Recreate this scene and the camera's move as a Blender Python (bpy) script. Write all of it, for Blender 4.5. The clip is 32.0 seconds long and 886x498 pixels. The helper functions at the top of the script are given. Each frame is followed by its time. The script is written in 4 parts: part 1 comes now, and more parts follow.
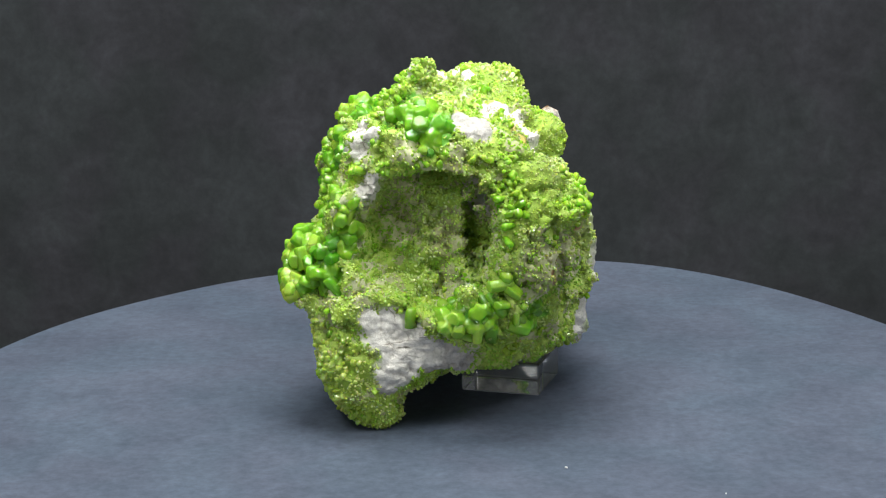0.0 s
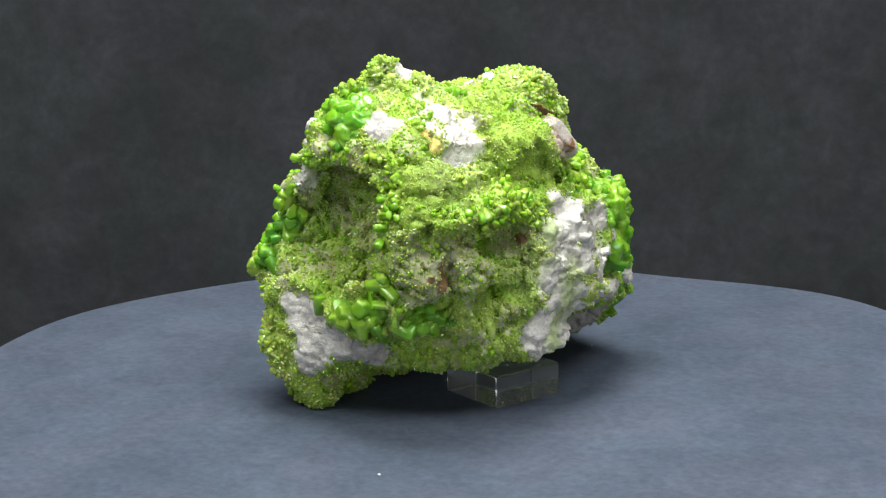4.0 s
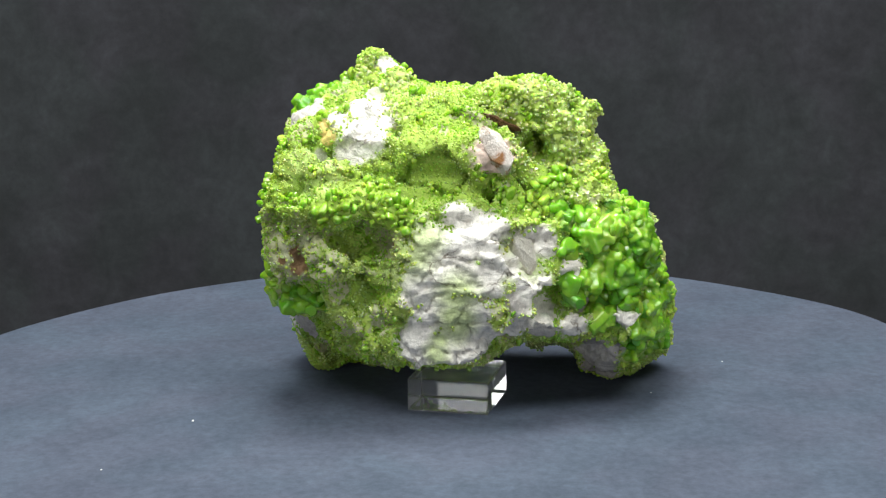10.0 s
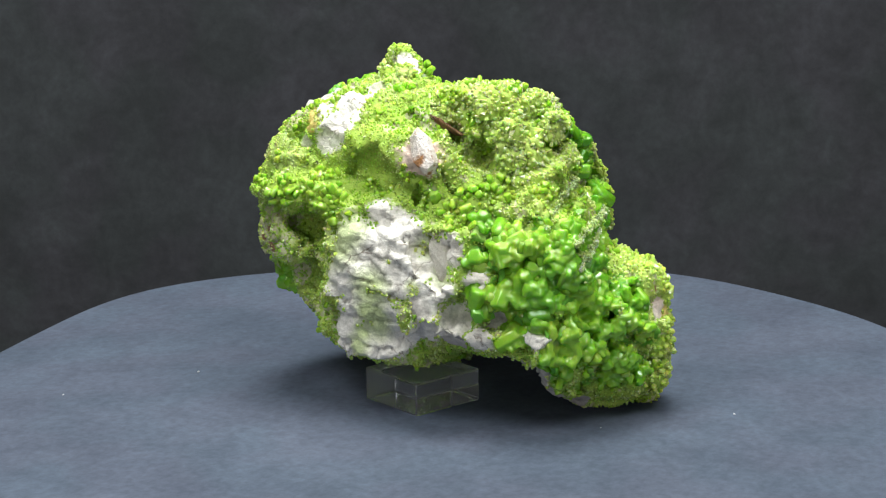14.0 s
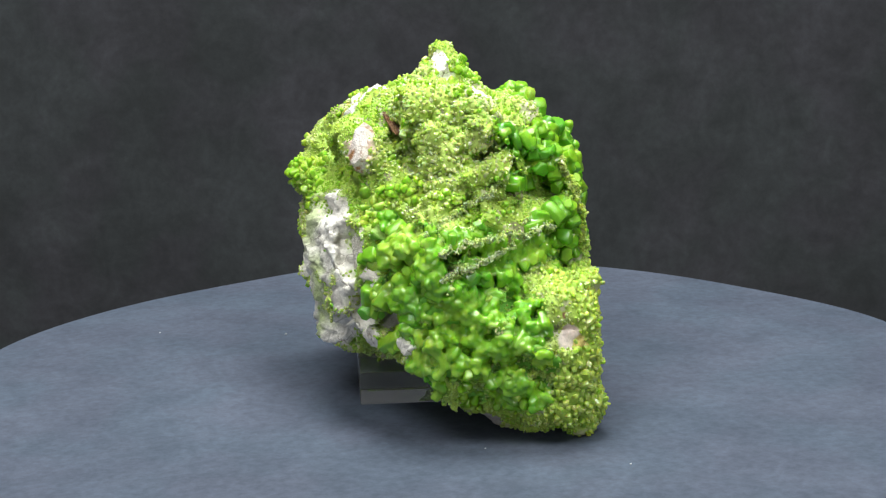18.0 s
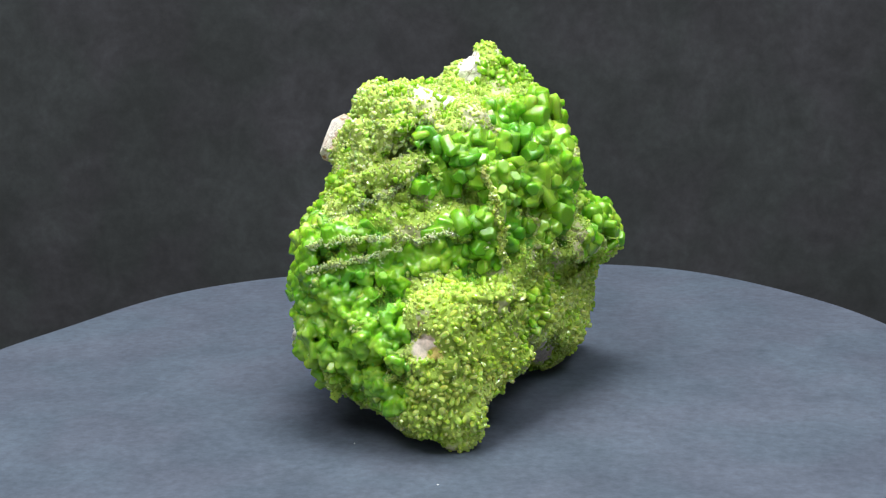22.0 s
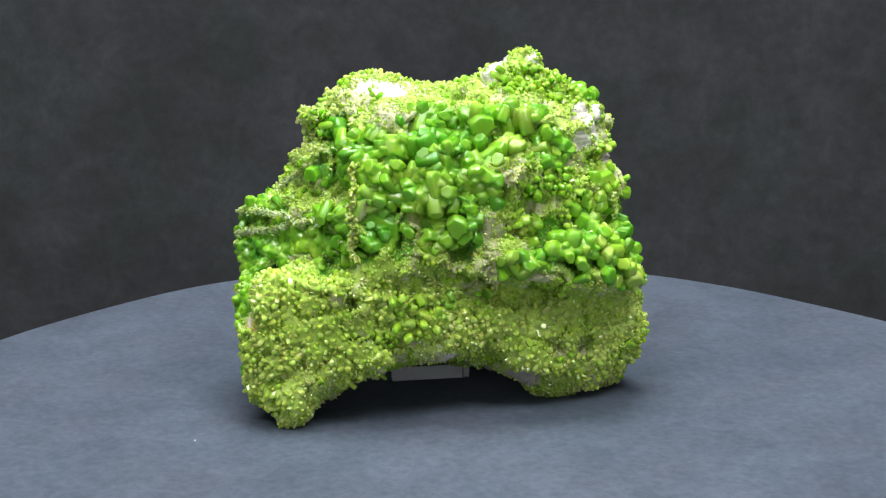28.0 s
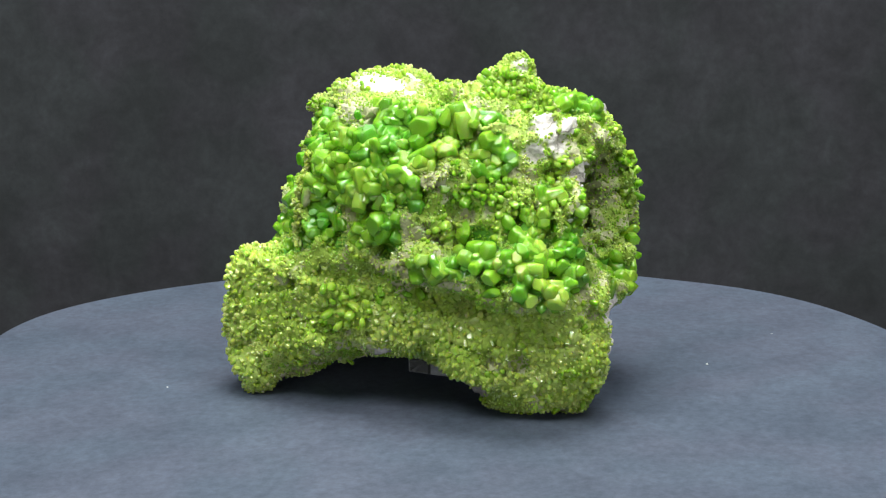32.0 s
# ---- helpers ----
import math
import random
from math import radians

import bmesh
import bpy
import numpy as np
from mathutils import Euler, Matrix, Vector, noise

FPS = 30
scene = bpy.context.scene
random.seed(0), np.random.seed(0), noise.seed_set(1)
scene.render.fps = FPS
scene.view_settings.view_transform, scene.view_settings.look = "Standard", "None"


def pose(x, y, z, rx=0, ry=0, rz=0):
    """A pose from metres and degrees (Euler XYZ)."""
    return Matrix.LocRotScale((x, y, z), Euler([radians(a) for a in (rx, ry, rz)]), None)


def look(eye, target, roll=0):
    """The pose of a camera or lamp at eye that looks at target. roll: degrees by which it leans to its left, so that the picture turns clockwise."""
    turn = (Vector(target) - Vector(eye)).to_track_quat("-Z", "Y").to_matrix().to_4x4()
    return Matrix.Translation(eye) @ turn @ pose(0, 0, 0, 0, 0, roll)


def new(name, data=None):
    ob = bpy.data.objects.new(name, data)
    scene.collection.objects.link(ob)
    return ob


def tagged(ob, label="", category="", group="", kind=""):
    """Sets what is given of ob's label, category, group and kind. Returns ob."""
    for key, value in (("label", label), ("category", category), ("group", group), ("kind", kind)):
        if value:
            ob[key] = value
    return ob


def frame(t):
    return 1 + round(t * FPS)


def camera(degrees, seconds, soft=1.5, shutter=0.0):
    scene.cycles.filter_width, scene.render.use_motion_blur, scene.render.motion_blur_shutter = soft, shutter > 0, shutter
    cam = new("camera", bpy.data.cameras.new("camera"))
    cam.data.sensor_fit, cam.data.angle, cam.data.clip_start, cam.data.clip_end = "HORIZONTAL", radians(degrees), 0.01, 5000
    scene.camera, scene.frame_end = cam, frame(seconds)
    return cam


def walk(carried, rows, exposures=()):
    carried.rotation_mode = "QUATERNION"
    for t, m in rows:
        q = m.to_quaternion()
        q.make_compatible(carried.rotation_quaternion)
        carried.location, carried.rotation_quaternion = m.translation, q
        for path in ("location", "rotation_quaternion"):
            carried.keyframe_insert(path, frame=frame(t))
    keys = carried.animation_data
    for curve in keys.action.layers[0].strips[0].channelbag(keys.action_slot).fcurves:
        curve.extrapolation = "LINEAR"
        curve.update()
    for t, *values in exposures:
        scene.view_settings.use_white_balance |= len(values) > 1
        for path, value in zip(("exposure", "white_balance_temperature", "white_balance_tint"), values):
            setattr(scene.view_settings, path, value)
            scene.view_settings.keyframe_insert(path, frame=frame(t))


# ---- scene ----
# ---- camera and turning ----
RATE = 8.751          # degrees per second, clockwise seen from above
SECONDS = 32.0
cam = camera(29.0, SECONDS, 1.2)
eye = Vector((0.0, -0.400, 0.12436))
aim = eye + Vector((-0.00439, 0.97526, -0.22103))
walk(cam, [(0.0, look(eye, aim, -0.95)), (SECONDS, look(eye, aim, -0.95))],
     [(0.0, -0.12), (3.0, -0.12), (6.0, -0.1), (10.0, -0.08), (13.0, -0.1), (17.0, -0.08), (21.0, -0.04), (25.0, -0.02), (32.0, -0.04)])

# ---- world, lamps, exposure ----
world = bpy.data.worlds.new("studio_dark")
scene.world = world
world.use_nodes = True
world.node_tree.nodes["Background"].inputs[0].default_value = (0.55, 0.6, 0.7, 1)
world.node_tree.nodes["Background"].inputs[1].default_value = 0.006


def softbox(name, place, target, wide, high, power, colour, spread=180):
    data = bpy.data.lights.new(name, "AREA")
    data.shape, data.size, data.size_y, data.energy, data.color = "RECTANGLE", wide, high, power, colour
    data.spread = radians(spread)
    ob = new(name, data)
    ob.matrix_world = look(place, target)
    return ob


softbox("overhead_softbox", (0.0, 0.05, 0.62), (0, 0.02, 0.0), 0.30, 0.24, 2.5, (0.95, 1.0, 0.955), 120)
for side in (-1, 1):
    softbox("front_softbox", (0.21 * side, -0.25, 0.52), (0, 0, 0.03), 0.26, 0.22, 2.1, (0.96, 1.0, 0.97))
    # unseen low fill, added only to brighten the specimen's front faces
    softbox("low_fill", (0.36 * side, -0.56, 0.17), (0, 0, 0.05), 0.22, 0.14, 0.6, (0.96, 1.0, 0.97))
    # unseen fill, added to lift the lower sides of the backdrop
    softbox("backdrop_fill", (0.50 * side, 0.20, 0.25), (0.33 * side, 0.46, -0.02), 0.30, 0.20, 0.26, (0.96, 1.0, 0.97), 100)


# ---- materials ----
def material(name):
    m = bpy.data.materials.new(name)
    m.use_nodes = True
    nt = m.node_tree
    return m, nt, nt.nodes["Principled BSDF"]


def node(nt, kind, **values):
    n = nt.nodes.new(kind)
    for k, v in values.items():
        if k in n.inputs:
            n.inputs[k].default_value = v
    return n


def noise_tex(nt, scale, detail=4.0, rough=0.55, distort=0.0):
    co = nt.nodes.new("ShaderNodeTexCoord")
    n = node(nt, "ShaderNodeTexNoise", Scale=scale, Detail=detail, Roughness=rough, Distortion=distort)
    nt.links.new(co.outputs["Object"], n.inputs["Vector"])
    return n


def ramp(nt, source, stops):
    r = nt.nodes.new("ShaderNodeValToRGB")
    while len(r.color_ramp.elements) < len(stops):
        r.color_ramp.elements.new(0.5)
    for el, (at, col) in zip(r.color_ramp.elements, stops):
        el.position, el.color = at, (*col, 1)
    nt.links.new(source, r.inputs[0])
    return r


def blend(nt, factor, a, b, mode="MIX"):
    n = nt.nodes.new("ShaderNodeMix")
    n.data_type, n.blend_type = "RGBA", mode
    for src, i in ((factor, 0), (a, 6), (b, 7)):
        if isinstance(src, (int, float)):
            n.inputs[i].default_value = src
        elif isinstance(src, tuple):
            n.inputs[i].default_value = (*src, 1)
        else:
            nt.links.new(src, n.inputs[i])
    return n.outputs[2]


def bump(nt, bsdf, height, strength, distance):
    b = node(nt, "ShaderNodeBump", Strength=strength, Distance=distance)
    nt.links.new(height, b.inputs["Height"])
    nt.links.new(b.outputs[0], bsdf.inputs["Normal"])
    return b


def board_material(name, dark, light, grain, rough, cloudy=22, blotch=70, tint=(1.0, 1.0, 1.0), rag=0.22):
    """Mottled painted board: broad clouds, brushed blotches, a drifting tint and fine grain."""
    m, nt, b = material(name)
    fine = noise_tex(nt, grain, 6, 0.7)
    c = ramp(nt, noise_tex(nt, cloudy, 9, 0.72, 0.3).outputs[0], [(0.36, dark), (0.64, light)]).outputs[0]
    spots = ramp(nt, noise_tex(nt, blotch, 5, 0.6, 0.8).outputs[0], [(0.33, (1 - rag, 1 - rag, 1 - rag)), (0.5, (1.0, 1.0, 1.0)), (0.68, (1 + rag, 1 + rag, 1 + rag))])
    drift = ramp(nt, noise_tex(nt, 0.35 * blotch, 3, 0.5).outputs[0], [(0.42, (1.0, 1.0, 1.0)), (0.58, tint)])
    speck = ramp(nt, fine.outputs[0], [(0.35, (0.84, 0.84, 0.84)), (0.65, (1.14, 1.14, 1.15))])
    for layer in (spots, drift, speck):
        c = blend(nt, 1.0, c, layer.outputs[0], "MULTIPLY")
    nt.links.new(c, b.inputs["Base Color"])
    b.inputs["Roughness"].default_value = rough
    bump(nt, b, fine.outputs[0], 0.06, 0.0004)
    return m


DISC_PAINT = board_material("slate_blue_board", (0.064, 0.078, 0.109), (0.085, 0.103, 0.141), 420, 0.62, 26, 90, (1.05, 0.985, 0.99), 0.09)
DISC_PAINT.node_tree.nodes["Principled BSDF"].inputs["Specular IOR Level"].default_value = 0.12
BACKDROP_PAINT = board_material("charcoal_backdrop", (0.021, 0.0235, 0.0262), (0.038, 0.042, 0.0465), 200, 0.85, 9, 60, (1.10, 0.98, 1.07))
BASE_PAINT = board_material("black_plastic", (0.012, 0.012, 0.013), (0.02, 0.02, 0.021), 300, 0.5)
ROOM_PAINT = board_material("room_grey", (0.05, 0.05, 0.052), (0.07, 0.07, 0.072), 30, 0.9)


def rock_material():
    m, nt, b = material("matrix_rock")
    att = nt.nodes.new("ShaderNodeVertexColor")
    att.layer_name = "mineral"
    tint = nt.nodes.new("ShaderNodeVertexColor")
    tint.layer_name = "stain"
    sep, sep2 = nt.nodes.new("ShaderNodeSeparateColor"), nt.nodes.new("ShaderNodeSeparateColor")
    nt.links.new(att.outputs[0], sep.inputs[0])
    nt.links.new(tint.outputs[0], sep2.inputs[0])
    big = noise_tex(nt, 60, 6, 0.65, 0.4)
    fine = noise_tex(nt, 900, 4, 0.7)
    moss = ramp(nt, big.outputs[0], [(0.28, (0.20, 0.33, 0.03)), (0.5, (0.34, 0.49, 0.06)), (0.72, (0.52, 0.63, 0.18))])
    white = ramp(nt, big.outputs[0], [(0.25, (0.58, 0.53, 0.47)), (0.42, (0.78, 0.73, 0.67)), (0.7, (0.87, 0.835, 0.79))])
    chalk = ramp(nt, big.outputs[0], [(0.3, (0.27, 0.29, 0.09)), (0.7, (0.62, 0.62, 0.40))])
    grey = ramp(nt, big.outputs[0], [(0.3, (0.30, 0.27, 0.25)), (0.7, (0.62, 0.58, 0.55))])
    pink = ramp(nt, big.outputs[0], [(0.3, (0.62, 0.42, 0.33)), (0.7, (0.80, 0.70, 0.65))])

    def edge(source):
        """Zone weight with a ragged border."""
        mm = node(nt, "ShaderNodeMath")
        mm.operation = "ADD"
        nt.links.new(source, mm.inputs[0])
        nn = node(nt, "ShaderNodeMath")
        nn.operation = "MULTIPLY_ADD"
        nn.inputs[1].default_value, nn.inputs[2].default_value = 1.3, -0.65
        nt.links.new(noise_tex(nt, 230, 5, 0.7).outputs[0], nn.inputs[0])
        nt.links.new(nn.outputs[0], mm.inputs[1])
        mr = node(nt, "ShaderNodeMapRange")
        mr.inputs[1].default_value, mr.inputs[2].default_value = 0.34, 0.62
        nt.links.new(mm.outputs[0], mr.inputs[0])
        return mr.outputs[0]

    col0 = blend(nt, edge(tint.outputs[1]), moss.outputs[0], (0.13, 0.38, 0.025))
    col = blend(nt, edge(sep.outputs[1]), col0, chalk.outputs[0])
    col = blend(nt, edge(sep.outputs[2]), col, grey.outputs[0])
    col = blend(nt, edge(sep.outputs[0]), col, white.outputs[0])
    veil = ramp(nt, big.outputs[0], [(0.3, (0.34, 0.48, 0.10)), (0.7, (0.58, 0.68, 0.28))])
    film = node(nt, "ShaderNodeMath")
    film.operation = "MULTIPLY"
    film.inputs[1].default_value = 0.7
    nt.links.new(att.outputs[1], film.inputs[0])
    col = blend(nt, film.outputs[0], col, veil.outputs[0])
    col = blend(nt, edge(sep2.outputs[0]), col, pink.outputs[0])
    col = blend(nt, edge(sep2.outputs[2]), col, (0.66, 0.52, 0.16))
    col = blend(nt, edge(sep2.outputs[1]), col, (0.26, 0.15, 0.07))
    spots = ramp(nt, fine.outputs[0], [(0.3, (0.72, 0.72, 0.70)), (0.6, (1.1, 1.1, 1.1))])
    b.inputs["Roughness"].default_value = 0.7
    # broken faces and hairline cracks of the bare white rock
    co = nt.nodes.new("ShaderNodeTexCoord")
    bend = nt.nodes.new("ShaderNodeVectorMath")
    bend.operation = "MULTIPLY_ADD"
    nt.links.new(big.outputs[1], bend.inputs[0])
    bend.inputs[1].default_value = (0.008, 0.008, 0.008)
    nt.links.new(co.outputs["Object"], bend.inputs[2])
    squeeze = nt.nodes.new("ShaderNodeMapping")
    squeeze.inputs["Scale"].default_value = (1.0, 1.0, 2.0)
    squeeze.inputs["Rotation"].default_value = (0.25, 0.1, 0.0)
    nt.links.new(bend.outputs[0], squeeze.inputs[0])
    cells = []
    for feature, scale in (("DISTANCE_TO_EDGE", 85), ("F1", 150), ("F1", 420)):
        v = nt.nodes.new("ShaderNodeTexVoronoi")
        v.feature = feature
        if feature == "F1":
            v.distance = "MANHATTAN"
        v.inputs["Scale"].default_value = scale
        nt.links.new(squeeze.outputs[0], v.inputs["Vector"])
        cells.append(v.outputs["Distance"])
    crack = ramp(nt, cells[0], [(0.0, (0.30, 0.25, 0.21)), (0.022, (1.0, 1.0, 1.0))])
    some = ramp(nt, noise_tex(nt, 75, 2).outputs[0], [(0.46, (0, 0, 0)), (0.56, (1, 1, 1))])
    where = node(nt, "ShaderNodeMath")
    where.operation = "MULTIPLY"
    nt.links.new(some.outputs[0], where.inputs[0])
    nt.links.new(edge(sep.outputs[0]), where.inputs[1])
    base = blend(nt, 1.0, col, spots.outputs[0], "MULTIPLY")
    nt.links.new(blend(nt, where.outputs[0], base, crack.outputs[0], "MULTIPLY"), b.inputs["Base Color"])
    b1 = bump(nt, b, fine.outputs[0], 0.5, 0.0005)
    b2, b3 = node(nt, "ShaderNodeBump", Distance=0.0007), node(nt, "ShaderNodeBump", Distance=0.00022)
    nt.links.new(cells[1], b2.inputs["Height"])
    nt.links.new(cells[2], b3.inputs["Height"])
    for bb in (b2, b3):
        half = node(nt, "ShaderNodeMath")
        half.operation = "MULTIPLY"
        half.inputs[1].default_value = 0.55
        nt.links.new(sep.outputs[0], half.inputs[0])
        nt.links.new(half.outputs[0], bb.inputs["Strength"])
    nt.links.new(b3.outputs[0], b2.inputs["Normal"])
    nt.links.new(b2.outputs[0], b1.inputs["Normal"])
    return m


def crystal_material(name, low, high, island, rough, glow, clear, round_edge):
    """Waxy green mineral: translucent, with a hue that shifts from crystal to crystal."""
    m, nt, b = material(name)
    if island == "fused":
        g = noise_tex(nt, 420, 2, 0.5).outputs[0]
        own = ramp(nt, noise_tex(nt, 75, 4, 0.6).outputs[0], [(0.3, (0.12, 0.40, 0.022)), (0.5, (0.26, 0.54, 0.035)), (0.7, (0.44, 0.66, 0.085))]).outputs[0]
    elif island:
        g = nt.nodes.new("ShaderNodeNewGeometry").outputs["Random Per Island"]
        own = nt.nodes.new("ShaderNodeVertexColor")
        own.layer_name = "growth"
        own = own.outputs[0]
    else:
        info = nt.nodes.new("ShaderNodeObjectInfo")
        g, own = info.outputs["Random"], info.outputs["Color"]
    vary = ramp(nt, g, [(0.0, low), (1.0, high)])
    hue = nt.nodes.new("ShaderNodeMix")
    hue.data_type, hue.blend_type = "RGBA", "MULTIPLY"
    hue.inputs[0].default_value = 1.0
    nt.links.new(vary.outputs[0], hue.inputs[6])
    nt.links.new(own, hue.inputs[7])
    cloud = noise_tex(nt, 500, 3, 0.6)
    c = ramp(nt, cloud.outputs[0], [(0.3, (0.8, 0.85, 0.8)), (0.7, (1.15, 1.1, 1.2))])
    out = blend(nt, 1.0, hue.outputs[2], c.outputs[0], "MULTIPLY")
    nt.links.new(out, b.inputs["Base Color"])
    b.inputs["Roughness"].default_value = rough
    b.inputs["IOR"].default_value = 1.6
    b.inputs["Transmission Weight"].default_value = clear
    b.inputs["Subsurface Weight"].default_value = glow
    b.inputs["Subsurface Radius"].default_value = (0.6, 1.0, 0.12)
    b.inputs["Subsurface Scale"].default_value = 0.003
    soft = nt.nodes.new("ShaderNodeBevel")
    soft.samples = 4
    soft.inputs["Radius"].default_value = round_edge
    bm_ = bump(nt, b, cloud.outputs[0], 0.15, 0.0002)
    nt.links.new(soft.outputs[0], bm_.inputs["Normal"])
    return m


ROCK = rock_material()
CRYSTAL = crystal_material("green_crystal", (0.9, 0.93, 0.88), (1.08, 1.05, 1.12), False, 0.16, 0.75, 0.22, 0.0004)
CRYSTAL_MID = crystal_material("green_crystal_mass", (0.86, 0.9, 0.82), (1.1, 1.06, 1.15), True, 0.16, 0.7, 0.12, 0.0004)
CRYSTAL_FUSED = crystal_material("fused_green_crystal", (0.8, 0.86, 0.75), (1.2, 1.1, 1.25), "fused", 0.15, 0.75, 0.15, 0.00015)
DRUSE = crystal_material("yellow_green_druse", (0.88, 0.9, 0.85), (1.1, 1.08, 1.15), True, 0.14, 0.75, 0.0, 0.0001)


def acrylic():
    m, nt, b = material("clear_acrylic")
    b.inputs["Base Color"].default_value = (0.97, 0.98, 0.98, 1)
    b.inputs["Transmission Weight"].default_value = 0.96
    b.inputs["IOR"].default_value = 1.49
    b.inputs["Roughness"].default_value = 0.015
    return m


ACRYLIC = acrylic()


# ---- mesh helpers ----
def mesh_object(name, verts, faces, mat, parent=None, smooth=False):
    me = bpy.data.meshes.new(name)
    me.from_pydata(verts, [], faces)
    me.materials.append(mat)
    if smooth:
        me.polygons.foreach_set("use_smooth", [True] * len(me.polygons))
    me.update()
    ob = new(name, me)
    ob.parent = parent
    return ob


def part(name, bm, mat, parent, label=""):
    me = bpy.data.meshes.new(name)
    bm.to_mesh(me)
    bm.free()
    me.materials.append(mat)
    ob = new(name, me)
    ob.parent = parent
    return tagged(ob, label)


def box(bm, lo, hi, bevel=0.0):
    geo = bmesh.ops.create_cube(bm, size=1.0)["verts"]
    for v in geo:
        v.co = Vector([lo[i] + (v.co[i] + 0.5) * (hi[i] - lo[i]) for i in range(3)])
    if bevel:
        bmesh.ops.bevel(bm, geom=list({e for v in geo for e in v.link_edges}), offset=bevel, segments=2, profile=0.5, affect="EDGES")


# ---- room, table, backdrop ----
def room():
    lo, hi, t = (-1.6, -1.9, -0.86), (1.6, 1.1, 1.6), 0.1
    for name, a, b in (
        ("floor", (lo[0], lo[1], lo[2] - t), (hi[0], hi[1], lo[2])),
        ("ceiling", (lo[0], lo[1], hi[2]), (hi[0], hi[1], hi[2] + t)),
        ("wall_north", (lo[0], hi[1], lo[2]), (hi[0], hi[1] + t, hi[2])),
        ("wall_south", (lo[0], lo[1] - t, lo[2]), (hi[0], lo[1], hi[2])),
        ("wall_east", (hi[0], lo[1], lo[2]), (hi[0] + t, hi[1], hi[2])),
        ("wall_west", (lo[0] - t, lo[1], lo[2]), (lo[0], hi[1], hi[2])),
    ):
        bm = bmesh.new()
        box(bm, a, b)
        tagged(part(name, bm, ROOM_PAINT, None), "plain grey painted studio " + name.split("_")[0], name.split("_")[0], kind="structure")


room()
bm = bmesh.new()
box(bm, (-0.8, -0.35, -0.19), (0.8, 0.6, -0.150), 0.002)
tagged(part("table", bm, BASE_PAINT, None), "black table under the turntable and the backdrop", "table", kind="structure")
bm = bmesh.new()
box(bm, (-0.75, 0.46, -0.150), (0.75, 0.472, 0.70), 0.001)
tagged(part("backdrop", bm, BACKDROP_PAINT, None), "mottled charcoal grey backdrop board behind the turntable", "backdrop", kind="structure")


# ---- turntable ----
def rim(a):
    """Radius of the hand-cut board at an angle in radians."""
    waves = ((-0.4, 0.9), (-1.8, 3.4), (-0.3, 0.6), (0.0, -1.7), (-0.5, -0.2), (1.6, 1.4), (0.3, 1.0), (-0.2, 0.0), (0.0, -0.1), (0.6, 0.3))
    return 0.1287 + 0.001 * sum(c * math.cos((k + 1) * a) + s * math.sin((k + 1) * a) for k, (c, s) in enumerate(waves))


def turntable():
    root = new("turntable")
    bm = bmesh.new()
    n = 180
    rings = []
    for z, shrink in ((0.0, 0.0012), (-0.0006, 0.0), (-0.0034, 0.0), (-0.004, 0.0012)):
        rings.append([bm.verts.new(((rim(2 * math.pi * i / n) - shrink) * math.cos(2 * math.pi * i / n), (rim(2 * math.pi * i / n) - shrink) * math.sin(2 * math.pi * i / n), z)) for i in range(n)])
    for a, b in zip(rings, rings[1:]):
        for i in range(n):
            bm.faces.new((a[i], b[i], b[(i + 1) % n], a[(i + 1) % n]))
    bm.faces.new(rings[0])
    bm.faces.new(list(reversed(rings[-1])))
    part("board", bm, DISC_PAINT, root, "thin slate blue board with a hand-cut edge")
    bm = bmesh.new()
    bmesh.ops.create_cone(bm, cap_ends=True, segments=64, radius1=0.075, radius2=0.07, depth=0.146, matrix=Matrix.Translation((0, 0, -0.077)))
    part("base", bm, BASE_PAINT, root, "black plastic drum")
    return tagged(root, "round slate blue turntable with a hand-cut board top", "turntable")


TURNTABLE = turntable()


# ---- acrylic block ----
BLOCK_AT, BLOCK_HALF, BLOCK_HIGH, BLOCK_TURN = (0.0142, 0.0006), (0.0096, 0.0096), 0.0080, -17.5


def block():
    bm = bmesh.new()
    box(bm, (-BLOCK_HALF[0], -BLOCK_HALF[1], 0.0001), (*BLOCK_HALF, BLOCK_HIGH), 0.0005)
    bm.transform(pose(BLOCK_AT[0], BLOCK_AT[1], 0, 0, 0, BLOCK_TURN))
    ob = part("display_block", bm, ACRYLIC, None)
    ob.visible_shadow = False
    return tagged(ob, "clear square acrylic block propping up the mineral", "display block")


BLOCK = block()


def crumb(x, y, wide, turn):
    """A tiny chip of white rock lying on the board."""
    bm = bmesh.new()
    bmesh.ops.create_icosphere(bm, subdivisions=1, radius=0.5)
    for v in bm.verts:
        v.co *= 1 + 0.35 * noise.noise(v.co * 3 + Vector((turn, 0, 0)))
        v.co.z *= 0.6
    low = min(v.co.z for v in bm.verts)
    bm.transform(Matrix.Translation((x / 1000, y / 1000, 0.0)) @ Matrix.Rotation(turn, 4, "Z") @ Matrix.Scale(wide / 1000, 4) @ Matrix.Translation((0, 0, -low)))
    return tagged(part("crumb", bm, CHIP, None), "tiny white rock chip lying on the turntable", "rock chip", "rock chips on the board")


CHIP = board_material("white_chip", (0.55, 0.53, 0.52), (0.8, 0.78, 0.77), 900, 0.6)
CRUMBS = [crumb(-11.8, 68.6, 0.5, 0.3), crumb(23.5, -60.7, 0.7, 1.0), crumb(54.3, -76.9, 0.5, 2.0), crumb(11.9, 46.7, 0.35, 4.0)]

# ---- mineral specimen: body from lumps and hollows, in millimetres ----
LUMPS, HOLLOWS, ZONES, HEROES = [], [], [], []


